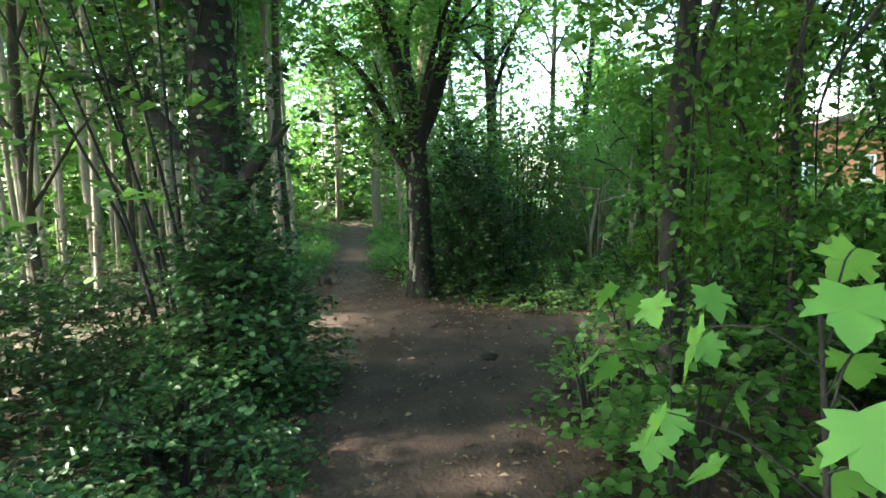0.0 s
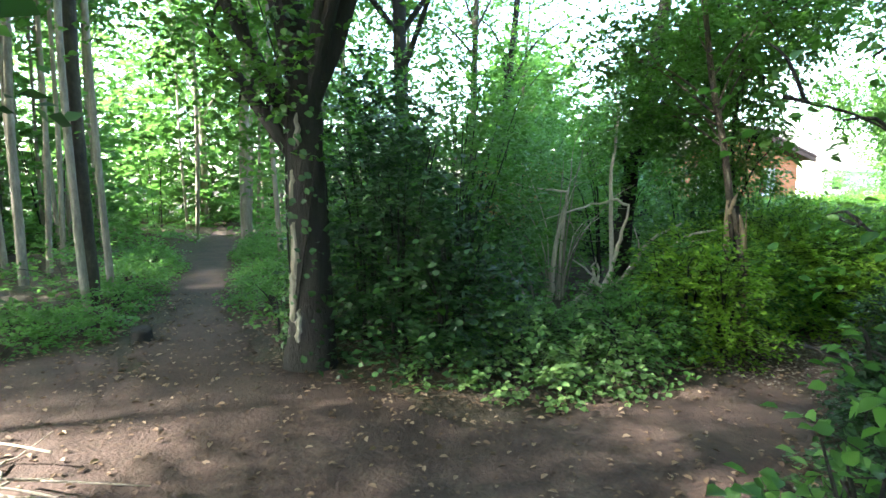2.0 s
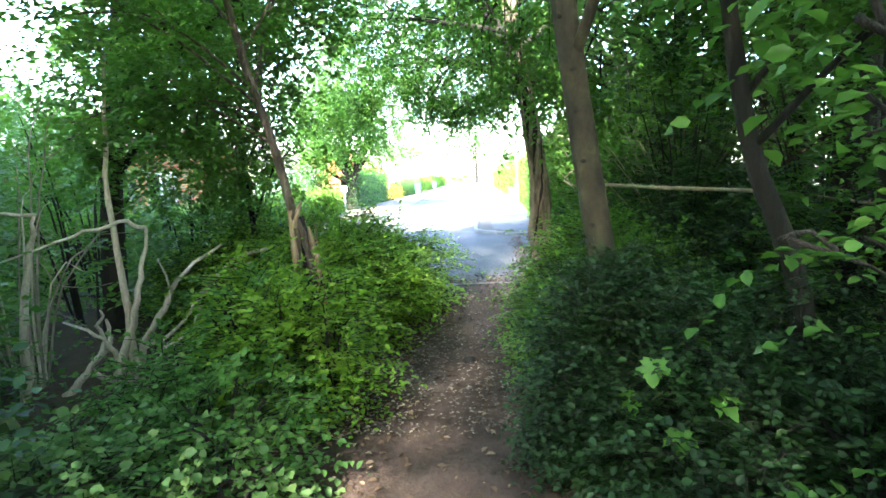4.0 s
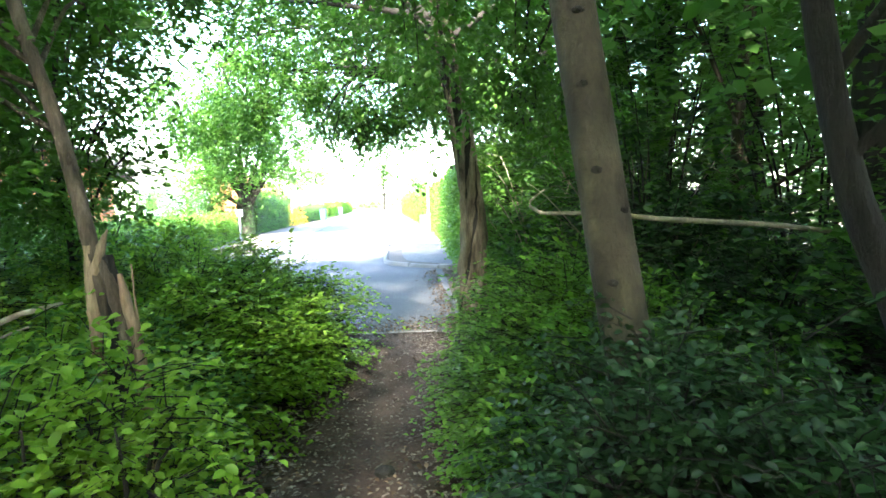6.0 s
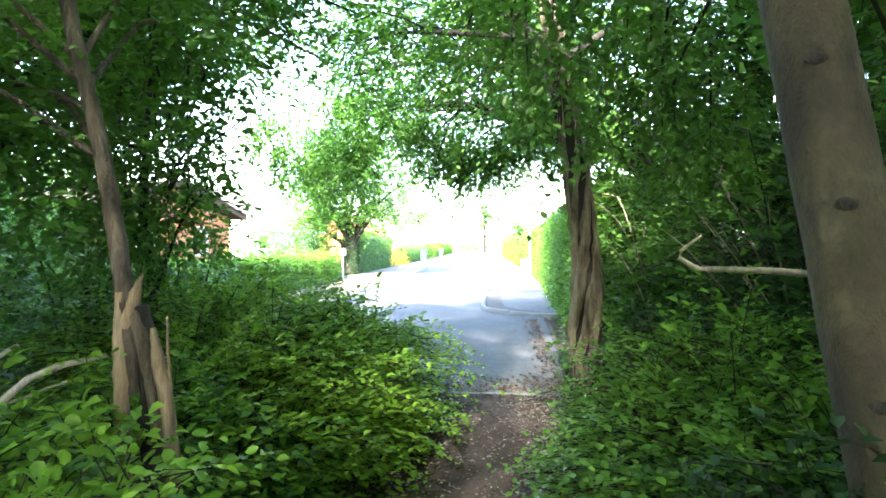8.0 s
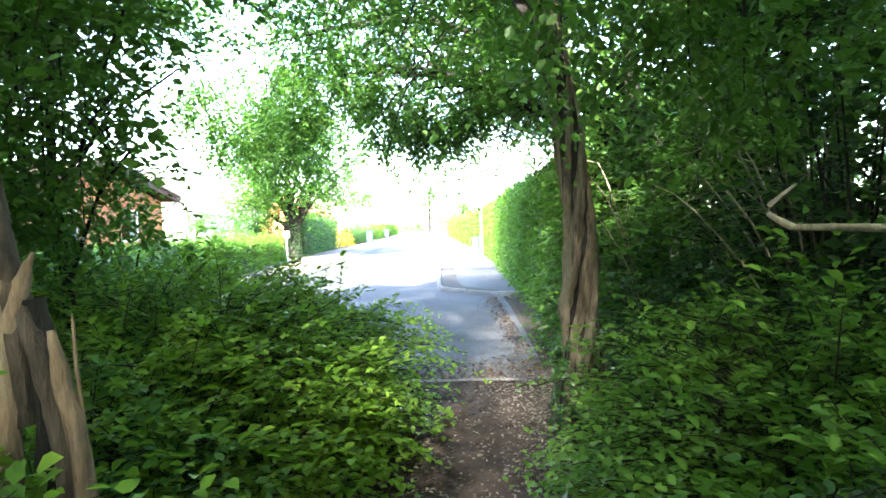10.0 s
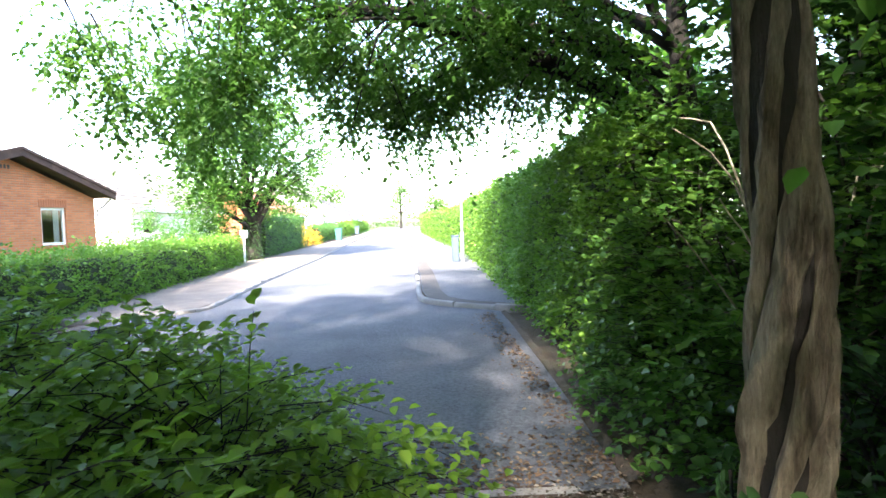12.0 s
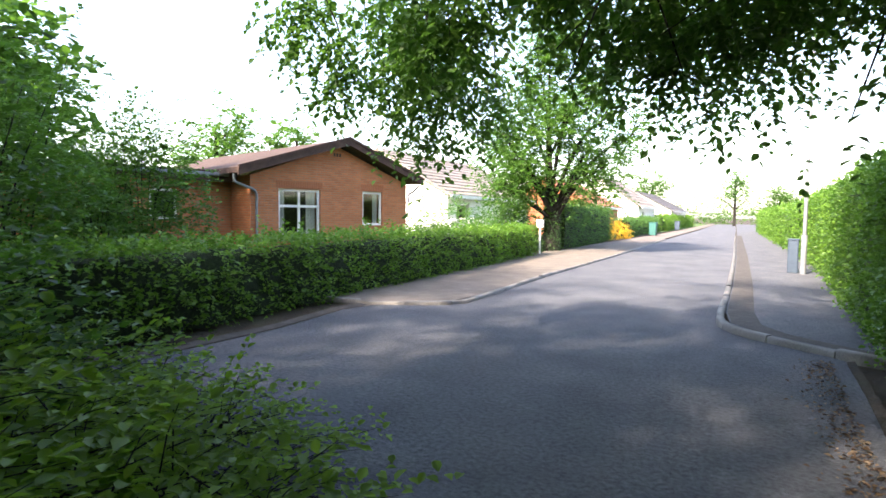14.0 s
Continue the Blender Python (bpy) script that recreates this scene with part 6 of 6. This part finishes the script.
def ivy_on(label, at, line, radius, n, seed):
    """Ivy leaves clinging round a trunk."""
    r = np.random.default_rng(seed)
    t = thing("ivy", label, "ivy", at)
    q = curve_pts(line, 60)
    k = r.integers(0, 60, n)
    a = r.uniform(0, 6.28, n)
    out = np.stack([np.cos(a), np.sin(a), np.zeros(n)], 1)
    pos = q[k] + out * (radius + r.uniform(0.0, 0.05, n))[:, None]
    way = np.stack([-np.sin(a), np.cos(a), r.normal(-0.6, 0.5, n)], 1) * r.choice([-1, 1], n)[:, None] + r.normal(0, 0.3, (n, 3))
    piece("foliage", np_mesh("foliage", *leaf_blades(pos, way, out + r.normal(0, 0.4, (n, 3)), 0.06 * r.uniform(0.6, 1.3, n), 0.42)), LEAF_IVY, t, kind="stuff")
    for i in range(4):
        a0 = i * 1.6
        z = np.linspace(0.02, line[-1][2], 14)
        s = np.stack([np.interp(z, [p[2] for p in line], [p[0] for p in line]) + np.cos(a0 + z) * radius, np.interp(z, [p[2] for p in line], [p[1] for p in line]) + np.sin(a0 + z) * radius, z - 0.04], 1)
        piece("stem", np_mesh("stem", *tube(s, [0.01, 0.006], 5)), BARK_DARK, t)
    return t


ivy_on("dark ivy climbing the trunk by the path", (0.58, -0.36, 0), [(0, 0, 0), (0, 0, 1.0), (0.03, 0, 2.2), (0.08, 0.04, 3.2)], 0.2, 900, 101)
ivy_on("sparse ivy on the forked trunk", (-2.26, 2.1, 0), [(0, 0, 0), (0, 0, 1.3), (-0.06, -0.02, 2.4), (-0.2, -0.15, 3.0)], 0.16, 420, 102)
ivy_on("ivy round the foot of the twisted tree", (0.98, 8.2, 0), [(0, 0, 0), (0, 0, 0.3), (0, 0, 0.7)], 0.16, 260, 103)
ivy_on("ivy thick on the roadside tree's trunk", (-7.4, 31.8, 0), [(0, 0, 0), (0.02, 0, 0.9), (0, 0.05, 1.7)], 0.3, 700, 104)


def lamp_post(at):
    t = thing("street_lamp", "slim grey steel street lamp post beside the hedge", "lamp post", at)
    piece("pole", np_mesh("pole", *tube(curve_pts([(0, 0, -0.05), (0, 0, 3.5), (0, 0, 7.6)], 12), [0.05, 0.04, 0.032], 12), smooth=True), METAL_GREY, t)
    piece("sleeve", np_mesh("sleeve", *tube(curve_pts([(0, 0, 0), (0, 0, 1.0)], 4), [0.07, 0.068], 12), smooth=True), METAL_GREY, t)
    piece("cap", np_mesh("cap", *tube(curve_pts([(0, 0, 7.58), (0, 0, 7.66)], 4), [0.055, 0.03], 12), smooth=True), METAL_GREY, t)
    return t


lamp_post((1.3, 25.6, 0.085))


def cabinet(at):
    t = thing("utility_cabinet", "small blue-grey utility cabinet beside the lamp post", "cabinet", at)
    body = part("body", box(-0.12, -0.1, 0, 0.12, 0.1, 0.86, 0.015), PLASTIC_BLUE, t)
    part("lid", box(-0.14, -0.12, 0.86, 0.14, 0.12, 0.9, 0.01), PLASTIC_BLUE, t)
    part("door", box(-0.1, -0.112, 0.06, 0.1, -0.1, 0.8, 0.005), PLASTIC_BLUE, t)
    return t


cabinet((1.08, 25.9, 0.085))


def wheelie_bin(at, mat, label):
    t = thing("wheelie_bin", label, "bin", at)
    bm = box(-0.28, -0.28, 0.06, 0.28, 0.28, 1.0, 0.03)
    for v in bm.verts:
        if v.co.z < 0.5:
            v.co.x *= 0.82
            v.co.y *= 0.82
    part("body", bm, mat, t)
    part("lid", box(-0.31, -0.33, 1.0, 0.31, 0.31, 1.07, 0.025), mat, t)
    for x in (-0.24, 0.2):
        bm = bmesh.new()
        bmesh.ops.create_cone(bm, cap_ends=True, segments=14, radius1=0.1, radius2=0.1, depth=0.05, matrix=pose(x + 0.02, 0.26, 0.1, 0, 90, 0))
        part("wheel", bm, DARK_IN, t)
    return t


wheelie_bin((-7.0, 55.0, 0.055), PLASTIC_GREEN, "dark green wheeled bin on the far pavement")
wheelie_bin((-8.0, 78.0, 0.055), PLASTIC_BLUE, "dark wheeled bin near the bend")


def post_sign(at, h, label):
    t = thing("letter_post", label, "post box", at)
    part("post", box(-0.03, -0.03, -0.05, 0.03, 0.03, h - 0.25, 0.006), PAINT_WHITE, t)
    b = part("box", box(-0.13, -0.09, h - 0.3, 0.13, 0.09, h, 0.02), PAINT_WHITE, t)
    part("flap", box(-0.1, -0.1, h - 0.1, 0.1, -0.088, h - 0.06), METAL_GREY, t)
    return t


post_sign((-7.05, 29.2, 0.055), 1.3, "white letter box on a post at the hedge's end")


def garden_fence():
    t = thing("fence", "white picket fence of the bungalow's garden", "fence", (-12.0, 31.0, 0))
    me = None
    for i in range(26):
        b = part("slat", box(-0.02, -0.045, 0.1, 0.02, 0.045, 1.35, 0.008), PAINT_WHITE, t) if me is None else piece("slat", me, None, t)
        me = b.data
        b.location = (0, i * 0.14, 0)
    for z in (0.4, 1.1):
        part("rail", box(0.02, -0.1, z, 0.06, 3.6, z + 0.08), PAINT_WHITE, t)
    for y in (0, 1.8, 3.55):
        part("post", box(0.02, y - 0.05, -0.05, 0.12, y + 0.05, 1.25), PAINT_WHITE, t)


garden_fence()


def tree_stump(at, r0, h):
    t = thing("tree_stump", "low sawn stump beside the woodland path", "stump", at)
    piece("trunk", np_mesh("trunk", *tube(curve_pts([(0, 0, -0.05), (0, 0, h * 0.5), (0.01, 0, h)], 6), [r0 * 1.2, r0, r0 * 0.95], 12, 0.1)), BARK_DARK, t)


tree_stump((-3.7, 0.95, 0), 0.09, 0.12)


def clod(at, s, seed, label="dark stone on the trodden path"):
    r = np.random.default_rng(seed)
    bm = bmesh.new()
    bmesh.ops.create_icosphere(bm, subdivisions=2, radius=s)
    for v in bm.verts:
        v.co *= 1 + r.normal(0, 0.1)
        v.co.z *= 0.5
    ob = part("stone", bm, BARK_DARK)
    ob.location = at
    tagged(ob, label, "stone")


clod((0.75, 1.8, 0.02), 0.075, 3)
clod((0.22, 6.15, 0.015), 0.06, 4, "pale flat stone on the path")
